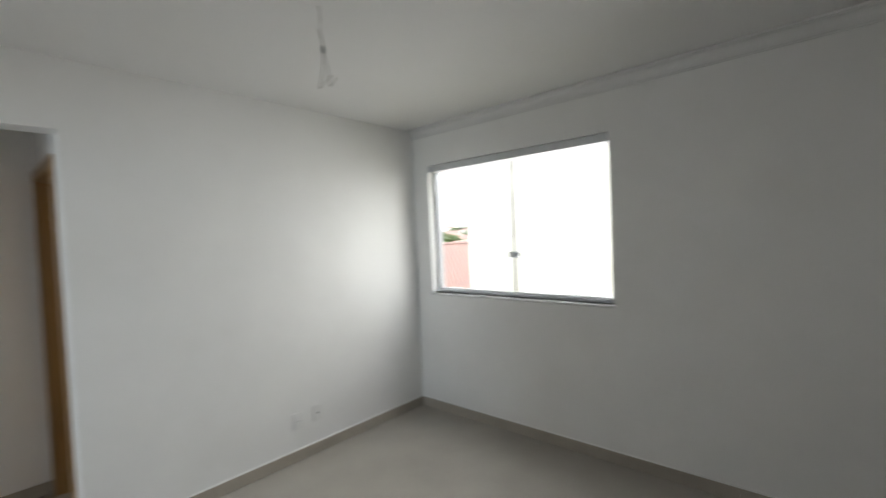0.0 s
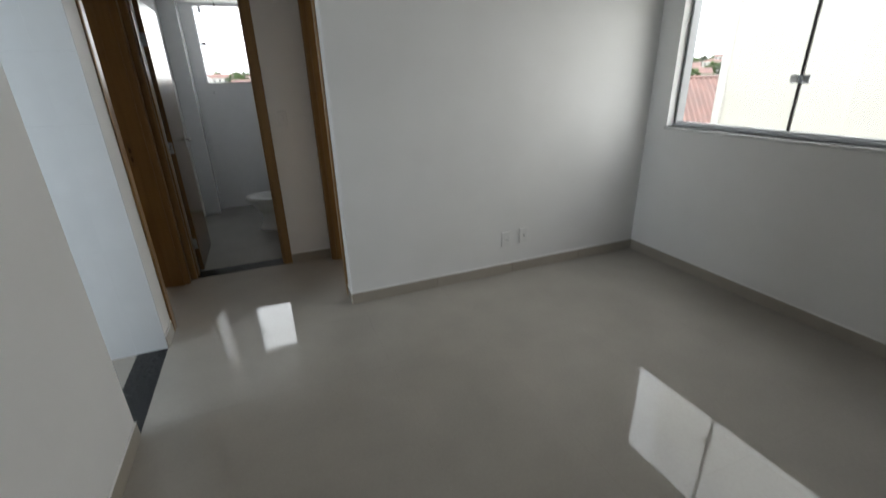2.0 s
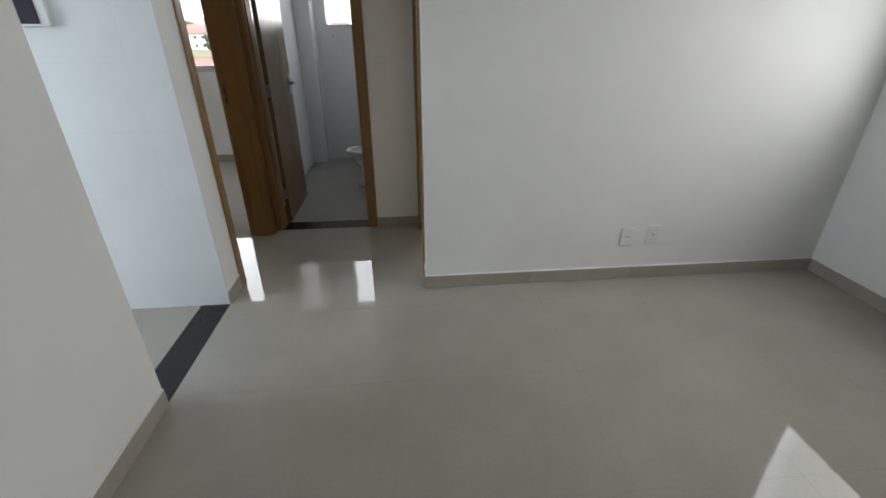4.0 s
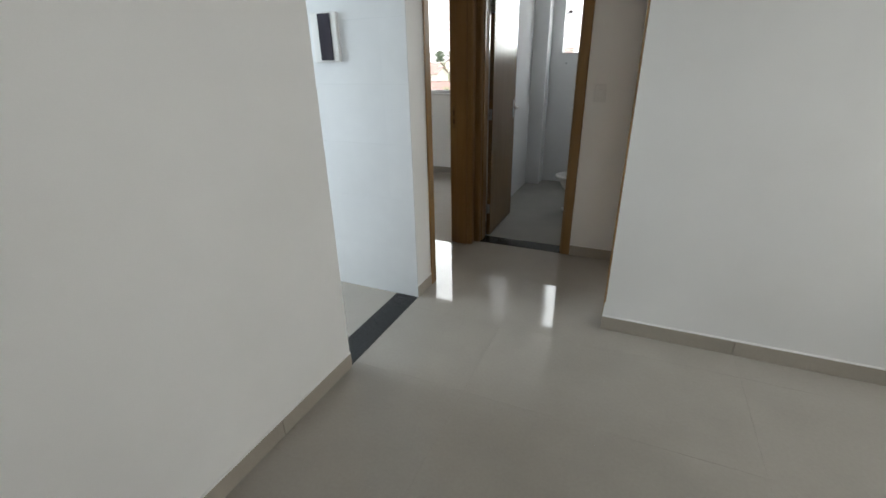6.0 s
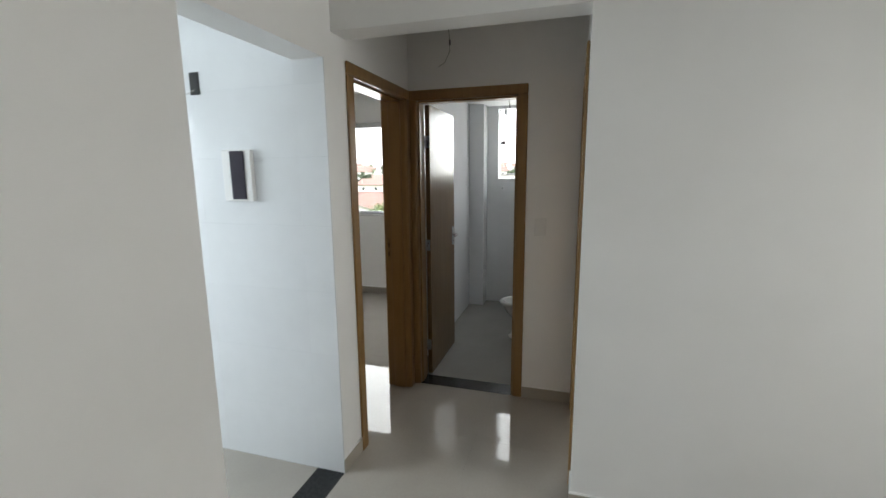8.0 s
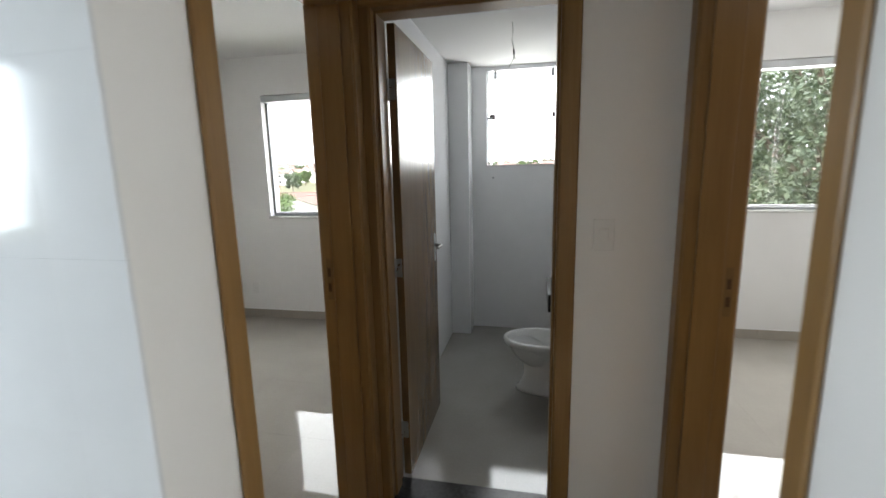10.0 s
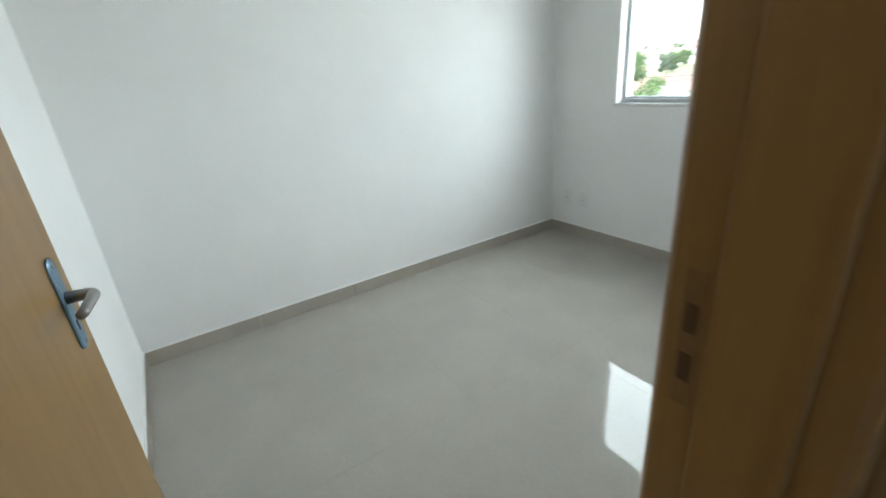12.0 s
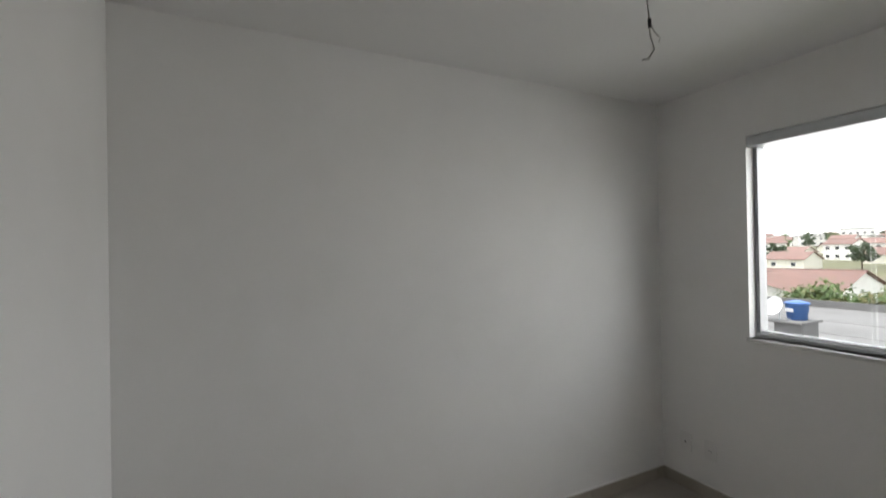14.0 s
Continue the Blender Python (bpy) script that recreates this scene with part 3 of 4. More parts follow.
# ---------------------------------------------------------------- switches, sockets, panel
def wall_plate(name, x, y, z, w, h, label, kind):
    """A plate on a wall that faces -y, with its inserts."""
    base = root(name, (x, y, z), label, "switch" if kind == "switch" else "socket")
    part("cover_plate", box(-w / 2, w / 2, -0.009, 0, -h / 2, h / 2, 0.003, 2), PLASTIC, base)
    if kind == "switch":
        part("rocker", box(-0.016, 0.016, -0.0125, -0.0085, -0.024, 0.024, 0.0015), PLASTIC, base)
    elif kind == "socket":
        ins = part("socket_insert", box(-0.02, 0.02, -0.011, -0.0085, -0.013, 0.013, 0.003), PLASTIC, base)
        for dx in (-0.0095, 0.0, 0.0095):
            part("pin_hole", tube([(dx, -0.0108, -0.002 if dx else 0.002), (dx, -0.0116, -0.002 if dx else 0.002)], 0.0024, 8), BLACK, ins)
    else:
        part("outlet_hole", tube([(0, -0.0088, 0), (0, -0.0098, 0)], 0.005, 10), BLACK, base)
    return base


wall_plate("wall_socket", 2.412, 0.0, 0.297, 0.078, 0.118, "white plastic wall socket plate above the skirting", "socket")
wall_plate("aerial_outlet", 2.575, 0.0, 0.307, 0.074, 0.118, "white plastic aerial outlet plate above the skirting", "aerial")
wall_plate("light_switch", 0.918, YH, 1.233, 0.075, 0.118, "white plastic light switch plate beside the bathroom door", "switch")
wall_plate("bedroom_socket", -2.355, BY1, 0.312, 0.075, 0.118, "white plastic wall socket plate under the bedroom window", "aerial")
wall_plate("bedroom_outlet", -2.19, BY1, 0.312, 0.075, 0.118, "white plastic blank plate under the bedroom window", "socket")

panel = root("breaker_panel", (-0.508, -0.078, 1.588), "white plastic breaker panel with a smoked door", "breaker panel")
part("panel_frame", box(-0.088, 0.088, -0.028, 0, -0.128, 0.128, 0.006, 2), PLASTIC, panel)
part("panel_door", box(-0.034, 0.052, -0.035, -0.027, -0.118, 0.122, 0.003), DARKPLASTIC, panel, "dark smoked plastic door")
part("door_catch", box(-0.046, -0.036, -0.034, -0.027, -0.012, 0.012, 0.002), PLASTIC, panel)

jb = root("junction_box", (-0.744, -0.078, 2.05), "open black junction box with loose wires in the tiles", "junction box")
part("box_rim", box(-0.03, 0.03, -0.004, 0, -0.055, 0.055, 0.001), BLACK, jb)
part("box_back", box(-0.024, 0.024, -0.006, -0.0035, -0.048, 0.048, 0.001), BLACK, jb)
part("loose_wire", tube([(0.0, -0.006, -0.03), (-0.008, -0.03, -0.05), (-0.03, -0.045, -0.06), (-0.05, -0.04, -0.1), (-0.045, -0.035, -0.17), (-0.05, -0.03, -0.22)], 0.002, 6), WIRE, jb, "thin grey wire")


# ---------------------------------------------------------------- hanging ceiling wires
def hanging_wire(name, x, y, z, drop, ends, label):
    base = root(name, (x, y, z), label, "ceiling wire")
    k = drop
    part("cable", tube([(0, 0, 0), (0.004, 0.002, -k * 0.3), (-0.003, 0.003, -k * 0.6), (0.006, -0.002, -k * 0.82), (0.009, 0, -k)], 0.0026, 6), WIRE, base, smooth=True)
    part("tape_wrap", tube([(0.009, 0, -k + 0.012), (0.01, 0, -k - 0.016)], 0.0055, 8), WIREBLACK, base, "black insulating tape")
    for pts in ends:
        part("bare_end", tube([(0.009, 0, -k)] + [(0.009 + a, b, -k + c) for a, b, c in pts], 0.0018, 6), WIRE, base)
    return base


hanging_wire("ceiling_wire", 1.87, -1.34, H, 0.18, [[(-0.001, 0.0, -0.06), (-0.012, 0.0, -0.12), (-0.026, 0.004, -0.172), (-0.02, 0.0, -0.168), (0.01, 0.0, -0.13), (0.04, 0.0, -0.10)], [(0.008, 0.0, -0.04), (0.022, 0.0, -0.09), (0.027, 0.0, -0.152), (0.032, 0.0, -0.15), (0.07, 0.01, -0.098)]], "loose grey lamp wire hanging from the living room ceiling")
hanging_wire("ceiling_wire", -1.415, 1.80, H - 0.03, 0.27, [[(0.0, 0.002, -0.04), (0.006, 0.014, -0.085), (0.0, -0.008, -0.118), (-0.006, -0.03, -0.122)], [(0.006, 0.016, -0.03), (0.012, 0.034, -0.048), (0.01, 0.03, -0.06)]], "loose grey lamp wire hanging from the bedroom ceiling")
hanging_wire("ceiling_wire", 0.40, 0.61, H, 0.29, [[(0.0, 0.0, -0.05), (-0.03, 0.0, -0.11), (-0.07, 0.0, -0.13)]], "loose grey lamp wire hanging from the hall ceiling")
hanging_wire("ceiling_wire", 0.52, 2.2, 2.36, 0.17, [[(0.0, 0.0, -0.04), (-0.03, 0.0, -0.09)], [(0.01, 0.0, -0.05)]], "loose grey lamp wire hanging from the bathroom ceiling")
hanging_wire("ceiling_wire", 2.55, 1.75, H, 0.3, [[(0.0, 0.0, -0.05)]], "loose grey lamp wire hanging from the other bedroom ceiling")


# ---------------------------------------------------------------- bathroom
def toilet():
    base = root("toilet", (0.005, 2.155, -0.0), "white ceramic toilet bowl without seat or cistern", "toilet")
    N = 40
    CX, END = 0.70, 1.155

    def ring(x0, x1, w, z, tail=1.0):
        """Egg outline from the front x0 to the back x1, half width w."""
        cx, a = x0 + (x1 - x0) * 0.5, (x1 - x0) / 2
        return [(cx - a * math.cos(t), w * math.sin(t) * (1 - 0.16 * tail * math.cos(t)), z) for t in (2 * math.pi * k / N for k in range(N))]

    def half_width(x):
        """Plan of the top: a wide bowl, a narrow neck, a slight flare towards the wall."""
        egg = 0.178 * math.sqrt(max(0.0, 1 - ((x - CX) / 0.232) ** 2))
        neck = 0.096 + 0.35 * max(0.0, x - 1.0) ** 2 if x > 0.82 else 0.0
        return (egg ** 6 + neck ** 6) ** (1 / 6)

    xs = [CX - 0.232 * math.cos(math.pi / 2 * k / 14) for k in range(15)] + [CX + (END - CX) * k / 16 for k in range(1, 17)]
    plan = [(x, half_width(x)) for x in xs]
    plan += [(END, plan[-1][1] * (1 - 2 * k / 6)) for k in range(1, 6)]
    plan += [(x, -half_width(x)) for x in xs[:0:-1]]

    def outer(inset, z):
        return [(CX + (x - CX) * (1 - inset / 0.25), y * (1 - inset / 0.17), z) for x, y in plan]

    def inner(size, z):
        pts = []
        for x, y in plan:
            a = math.atan2(y, x - CX)
            pts.append((CX + 0.003 + 0.207 * size * math.cos(a), 0.15 * size * math.sin(a), z))
        return pts

    body = [ring(0.553, 1.10, 0.118, 0), ring(0.551, 1.10, 0.119, 0.02), ring(0.575, 1.09, 0.1, 0.032), ring(0.604, 1.08, 0.086, 0.1), ring(0.61, 1.08, 0.084, 0.15),
            ring(0.597, 1.07, 0.092, 0.2), ring(0.553, 1.05, 0.124, 0.26), ring(0.512, 1.0, 0.152, 0.31), ring(0.485, 0.955, 0.17, 0.345)]
    part("pedestal", loft(body, cap1=False), CERAMIC, base, smooth=True)
    rim = [outer(0.012, 0.334), outer(0.002, 0.346), outer(0.0, 0.362), outer(0.004, 0.372), outer(0.012, 0.376), inner(1.03, 0.376), inner(1.0, 0.373), inner(0.975, 0.36), inner(0.95, 0.335),
           inner(0.89, 0.295), inner(0.76, 0.25), inner(0.52, 0.2), inner(0.3, 0.17)]
    part("bowl_rim", loft(rim, cap0=False), CERAMIC, base, smooth=True)
    part("trapway", tube([(0.86, 0, 0.10), (0.93, 0, 0.2), (1.0, 0, 0.23), (1.06, 0, 0.18), (1.08, 0, 0.02)], [0.07, 0.088, 0.092, 0.09, 0.09], 18), CERAMIC, base, smooth=True)
    for sy in (-1, 1):
        part("side_buttress", tube([(0.80, sy * 0.088, 0.175), (0.87, sy * 0.1, 0.235), (0.93, sy * 0.09, 0.315)], [0.018, 0.024, 0.02], 10), CERAMIC, base, smooth=True)
    for dy in (-0.06, 0.06):
        part("bolt_hole", tube([(0.99, dy, 0.3755), (0.99, dy, 0.3768)], 0.008, 12), BLACK, base)
    part("bowl_water", loft([inner(0.52, 0.2), inner(0.54, 0.206)]), material("standing_water", (0.26, 0.28, 0.28), 0.03, vary=0.02, bump=0.0), base)
    part("base_bolt", tube([(0.80, -0.108, 0.026), (0.80, -0.124, 0.026)], 0.011, 10), DARKPLASTIC, base)
    return base


toilet()

wb = root("washbasin_counter", (0, 0, 0), "black granite washbasin counter with a deep apron", "counter")
BC = (0.975, 1.67)            # centre of the sunk basin
SLAB = [(1.169, 1.88), (0.742, 1.88), (0.742, 1.514), (1.169, 1.24)]   # its front runs askew to the wall


def basin_ring(a, b, z):
    return [(BC[0] + a * math.cos(t), BC[1] + b * math.sin(t), z) for t in (2 * math.pi * k / 32 for k in range(32))]


def slab_ring(z):
    """The edge of the slab, met by rays from the basin's centre, with its four corners kept."""
    pts = []
    for k in range(32):
        way = Vector((math.cos(2 * math.pi * k / 32), math.sin(2 * math.pi * k / 32)))
        reach = 9.0
        for (ax, ay), (bx, by) in zip(SLAB, SLAB[1:] + SLAB[:1]):
            out = Vector((by - ay, ax - bx))
            if out.dot(Vector((ax - BC[0], ay - BC[1]))) < 0:
                out = -out
            if out.dot(way) > 1e-6:
                reach = min(reach, out.dot(Vector((ax - BC[0], ay - BC[1]))) / out.dot(way))
        pts.append((BC[0] + way.x * reach, BC[1] + way.y * reach, z))
    for cx, cy in SLAB:
        k = min(range(32), key=lambda n: (pts[n][0] - cx) ** 2 + (pts[n][1] - cy) ** 2)
        pts[k] = (cx, cy, z)
    return pts


def prism(plan, z0, z1):
    return loft([[(x, y, z0) for x, y in plan], [(x, y, z1) for x, y in plan]])


part("counter_top", loft([basin_ring(0.15, 0.118, 0.83), slab_ring(0.83), slab_ring(0.85), basin_ring(0.15, 0.118, 0.85), basin_ring(0.15, 0.118, 0.83)], False, False), GRANITE, wb)
part("side_apron", box(0.742, 0.762, 1.535, 1.859, 0.76, 0.8295, 0.002), GRANITE, wb)
part("side_apron", box(0.742, 1.169, 1.86, 1.88, 0.76, 0.8295, 0.002), GRANITE, wb)
part("front_apron", prism([(0.742, 1.514), (1.169, 1.24), (1.169, 1.264), (0.742, 1.534)], 0.76, 0.8295), GRANITE, wb)
bas = [basin_ring(a, b, z) for a, b, z in ((0.168, 0.134, 0.829), (0.152, 0.12, 0.829), (0.148, 0.116, 0.82), (0.128, 0.098, 0.77), (0.08, 0.06, 0.742), (0.02, 0.015, 0.738))]
part("basin", loft(bas, cap0=False), CERAMIC, wb, "white ceramic basin", True)
part("tap", tube([(1.135, 1.67, 0.85), (1.135, 1.67, 0.93), (1.125, 1.67, 0.955), (1.1, 1.67, 0.962), (1.06, 1.67, 0.955), (1.052, 1.67, 0.935)], 0.011, 10), CHROME, wb, "chromed tap", True)
# Small dark object behind the toilet, not identified; its crumpled shape is made up.
rng = random.Random(4)
cb = loft([[(0.9 + (0.1 * k) * (1 + rng.uniform(-0.2, 0.2)) * math.cos(a), 3.17 + 0.06 * k * (1 + rng.uniform(-0.2, 0.2)) * math.sin(a), z + (rng.uniform(0, 0.014) if z else 0)) for a in (2 * math.pi * n / 18 for n in range(18))]
           for k, z in ((1.0, 0.0), (1.0, 0.012), (0.75, 0.03), (0.4, 0.04), (0.1, 0.035))])
thing("floor_lump", cb, DARKLUMP, "unidentified low dark green lump on the bathroom floor", "cloth", smooth=True)
va = root("shower_valve", (0.30, 3.32, 1.41), "small chromed shower valve stub in the tiles", "valve")
part("stub", tube([(0, 0, 0), (0, -0.03, 0)], 0.009, 10), STEEL, va)
rh = root("wall_tap", (1.17, 2.75, 1.21), "chromed shower tap stub on the bathroom tiles", "tap")
part("flange", tube([(0, 0, 0), (-0.008, 0, 0)], 0.026, 16), CHROME, rh)
part("spindle", tube([(-0.008, 0, 0), (-0.07, 0, 0)], 0.011, 12), CHROME, rh)
part("cap", tube([(-0.07, 0, 0), (-0.075, 0, 0), (-0.12, 0, 0), (-0.125, 0, 0)], [0.012, 0.016, 0.016, 0.012], 14), PLASTIC, rh, "white plastic cap")



# ---------------------------------------------------------------- outside
GRASS = material("dry_grass_ground", (0.10, 0.10, 0.05), 0.95, vary=0.3, scale=0.08, bump=0.3, fine=3, stain=((0.2, 0.13, 0.09), 0.6, 0.03))
RENDERW = material("white_house_render", (0.72, 0.70, 0.66), 0.8, vary=0.08, scale=0.5, bump=0.2, fine=20, per_piece=0.12, stain=((0.45, 0.42, 0.38), 0.35, 0.7))
CREAM = material("cream_house_render", (0.68, 0.65, 0.56), 0.8, vary=0.04, scale=0.6, bump=0.15, fine=40, stain=((0.55, 0.52, 0.46), 0.25, 0.5))
TERRA = material("terracotta_roof_tile", (0.185, 0.11, 0.092), 0.8, vary=0.3, scale=1.5, bump=0.3, fine=8, per_piece=0.12, stain=((0.13, 0.09, 0.075), 0.6, 0.8))
CONCRETE = material("weathered_concrete", (0.15, 0.146, 0.142), 0.85, vary=0.15, scale=0.6, bump=0.3, fine=18, stain=((0.09, 0.088, 0.085), 0.7, 0.45))
DARKGLASS = material("dark_window_glass", (0.05, 0.055, 0.06), 0.15, vary=0.2, scale=2, bump=0.0)
BLOCKCREAM = material("weathered_cream_render", (0.70, 0.675, 0.60), 0.85, vary=0.05, scale=0.5, bump=0.15, fine=40, stain=((0.60, 0.58, 0.51), 0.3, 0.4))
BLOCKGREY = material("pale_grey_render", (0.50, 0.505, 0.53), 0.85, vary=0.05, scale=0.5, bump=0.15, fine=40)
TANKBLUE = material("blue_polyethylene", (0.03, 0.11, 0.32), 0.4, vary=0.06, scale=3, bump=0.05)
DISHGREY = material("pale_dish_paint", (0.66, 0.66, 0.66), 0.5, vary=0.05, scale=4)
BARK = material("bark", (0.11, 0.08, 0.055), 0.9, vary=0.25, scale=6, bump=0.5, fine=30)


def leaf_material(name, a, b):
    m = bpy.data.materials.new(name)
    m.use_nodes = True
    n, l = m.node_tree.nodes, m.node_tree.links
    p = n["Principled BSDF"]
    geo = n.new("ShaderNodeNewGeometry")
    mix = n.new("ShaderNodeMix")
    mix.data_type = "RGBA"
    mix.inputs["A"].default_value, mix.inputs["B"].default_value = (*a, 1), (*b, 1)
    l.new(geo.outputs["Random Per Island"], mix.inputs["Factor"])
    l.new(mix.outputs["Result"], p.inputs["Base Color"])
    p.inputs["Roughness"].default_value = 0.55
    tr = n.new("ShaderNodeBsdfTranslucent")
    l.new(mix.outputs["Result"], tr.inputs[0])
    ms = n.new("ShaderNodeMixShader")
    ms.inputs[0].default_value = 0.3
    l.new(p.outputs[0], ms.inputs[1])
    l.new(tr.outputs[0], ms.inputs[2])
    l.new(ms.outputs[0], n["Material Output"].inputs[0])
    return m


LEAF = leaf_material("mid_green_leaves", (0.06, 0.11, 0.03), (0.13, 0.19, 0.06))
# Dark green lightened and greyed: distant haze is put into the leaf colour.
LEAFHAZED = leaf_material("hazed_green_leaves", (0.065, 0.095, 0.055), (0.115, 0.145, 0.08))
LEAFWARM = leaf_material("yellow_green_leaves", (0.10, 0.13, 0.03), (0.20, 0.17, 0.07))


def ground_z(x, y):
    r = math.hypot(x, y)
    s = min(1.0, max(0.0, (r - 75) / 380))
    s = s * s * (3 - 2 * s)
    return -6.2 + 10.0 * s * (1 + 0.06 * math.sin(x * 0.021) + 0.05 * math.cos(y * 0.017 + x * 0.006))


rings = [0, 12, 25, 40, 60, 80, 110, 140, 175, 215, 260, 310, 360, 420, 480, 600, 900, 1500, 3000]
bm = bmesh.new()
prev = None
for r in rings:
    row = [bm.verts.new((r * math.cos(a), r * math.sin(a), ground_z(r * math.cos(a), r * math.sin(a)))) for a in (2 * math.pi * k / 72 for k in range(72))] if r else [bm.verts.new((0, 0, -6.2))]
    if prev:
        for k in range(72):
            if len(prev) == 1:
                bm.faces.new((prev[0], row[k], row[(k + 1) % 72]))
            else:
                bm.faces.new((prev[k], row[k], row[(k + 1) % 72], prev[(k + 1) % 72]))
    prev = row
thing("ground", bm, GRASS, "dry grassy ground rising to a far hillside", "ground", "structure", smooth=True)

thing("storeys_below", box(BX - 0.17, XE + 0.17, YS - 0.15, 3.5, -6.4, -0.13), CREAM, "cream rendered lower storeys of the block", "building", "structure")


def corrugated(x0, x1, za, ya, zb, yb, pitch=0.24, amp=0.035, thick=0.05):
    """A roof slope of barrel tiles: runs x0..x1, from the eave (ya, za) to the ridge (yb, zb)."""
    n = max(8, int((x1 - x0) / pitch * 4))
    rows_ = 8
    bm = bmesh.new()
    grid = []
    for j in range(rows_ + 1):
        for step in ((0, 1) if 0 < j < rows_ else (0,)):
            f = j / rows_
            lift = 0.03 if step == 0 else 0.0
            grid.append([bm.verts.new((x0 + (x1 - x0) * i / n, ya + (yb - ya) * f, za + (zb - za) * f + amp * math.sin(2 * math.pi * i / 4) + lift)) for i in range(n + 1)])
    for a, b in zip(grid, grid[1:]):
        for i in range(n):
            bm.faces.new((a[i], a[i + 1], b[i + 1], b[i]))
    return bm


def house(name, x, y, z, w, d, h, rise, rz, wallmat, label, roof="gable", fine=False, nwin=3, group="houses on the hillside"):
    """A house: walls, roof, windows with panes; its long side runs along local x, the camera's side is local -y."""
    base = root(name, (x, y, z), label, "house", group=group, rz=rz)
    bm = box(-w / 2, w / 2, -d / 2, d / 2, -3, h)
    if roof == "gable":
        vs = [bm.verts.new(p) for p in ((-w / 2, -d / 2, h), (-w / 2, d / 2, h), (-w / 2, 0, h + rise), (w / 2, -d / 2, h), (w / 2, d / 2, h), (w / 2, 0, h + rise))]
        bm.faces.new((vs[0], vs[1], vs[2]))
        bm.faces.new((vs[3], vs[4], vs[5]))
    part("wall", bm, wallmat, base)
    o = 0.45
    if roof == "gable":
        e = h - o * rise / (d / 2)
        if fine:
            part("roof_slope", corrugated(-w / 2 - o, w / 2 + o, e + 0.06, -d / 2 - o, h + rise + 0.06, 0), TERRA, base, "terracotta barrel-tile roof slope")
            part("roof_slope", corrugated(-w / 2 - o, w / 2 + o, e + 0.06, d / 2 + o, h + rise + 0.06, 0), TERRA, base)
            part("ridge_cap", tube([(-w / 2 - o, 0, h + rise + 0.07), (w / 2 + o, 0, h + rise + 0.07)], 0.13, 10), TERRA, base)
        else:
            for s in (-1, 1):
                b2 = bmesh.new()
                pts = [(-w / 2 - o, s * (d / 2 + o), e), (w / 2 + o, s * (d / 2 + o), e), (w / 2 + o, 0, h + rise), (-w / 2 - o, 0, h + rise)]
                lo = [b2.verts.new(p) for p in pts]
                hi = [b2.verts.new((p[0], p[1], p[2] + 0.15)) for p in pts]
                b2.faces.new(lo)
                b2.faces.new(hi)
                for k in range(4):
                    b2.faces.new((lo[k], lo[(k + 1) % 4], hi[(k + 1) % 4], hi[k]))
                part("roof_slope", b2, TERRA, base)
    elif roof == "hip":
        k = min(w, d) / 2
        b2 = bmesh.new()
        c = [b2.verts.new(p) for p in ((-w / 2 - o, -d / 2 - o, h), (w / 2 + o, -d / 2 - o, h), (w / 2 + o, d / 2 + o, h), (-w / 2 - o, d / 2 + o, h))]
        t = [b2.verts.new(p) for p in ((-w / 2 + k, 0, h + rise), (w / 2 - k + 0.01, 0, h + rise))]
        for q in ((c[0], c[1], t[1], t[0]), (c[2], c[3], t[0], t[1]), (c[1], c[2], t[1]), (c[3], c[0], t[0]), (c[3], c[2], c[1], c[0])):
            b2.faces.new(q)
        part("roof", b2, TERRA, base)
    else:
        part("roof", box(-w / 2 - 0.2, w / 2 + 0.2, -d / 2 - 0.2, d / 2 + 0.2, h, h + 0.35), CONCRETE, base)
    floors = max(1, int(h / 2.8))
    for f in range(floors):
        for i in range(nwin):
            wx = -w / 2 + w * (i + 0.5) / nwin
            win = part("window", box(wx - 0.65, wx + 0.65, -d / 2 - 0.05, -d / 2 + 0.04, f * 2.8 + 0.95, f * 2.8 + 2.15), RENDERW, base)
            part("pane", box(wx - 0.56, wx + 0.56, -d / 2 - 0.056, -d / 2 - 0.045, f * 2.8 + 1.04, f * 2.8 + 2.06), DARKGLASS, win)
    return base


def leaves(bm, centre, radius, count, size, rng, flat=0.8):
    """Small folded leaves spread through an uneven clump."""
    for _ in range(count):
        d = Vector((rng.gauss(0, 1), rng.gauss(0, 1), rng.gauss(0, 1))).normalized()
        p = Vector(centre) + Vector((d.x, d.y, d.z * flat)) * radius * (0.45 + 0.6 * rng.random())
        n = (d + Vector((rng.uniform(-0.8, 0.8), rng.uniform(-0.8, 0.8), rng.uniform(-0.2, 0.9)))).normalized()
        q = n.to_track_quat("Z", "Y")
        s = size * rng.uniform(0.6, 1.3)
        a, b = rng.uniform(0, 6.28), 0.55 * s
        u, v = q @ Vector((math.cos(a), math.sin(a), 0)), q @ Vector((-math.sin(a), math.cos(a), 0))
        vs = [bm.verts.new(p - u * s), bm.verts.new(p + v * b + n * b * 0.3), bm.verts.new(p + u * s), bm.verts.new(p - v * b + n * b * 0.3)]
        bm.faces.new((vs[0], vs[1], vs[2]))
        bm.faces.new((vs[0], vs[2], vs[3]))


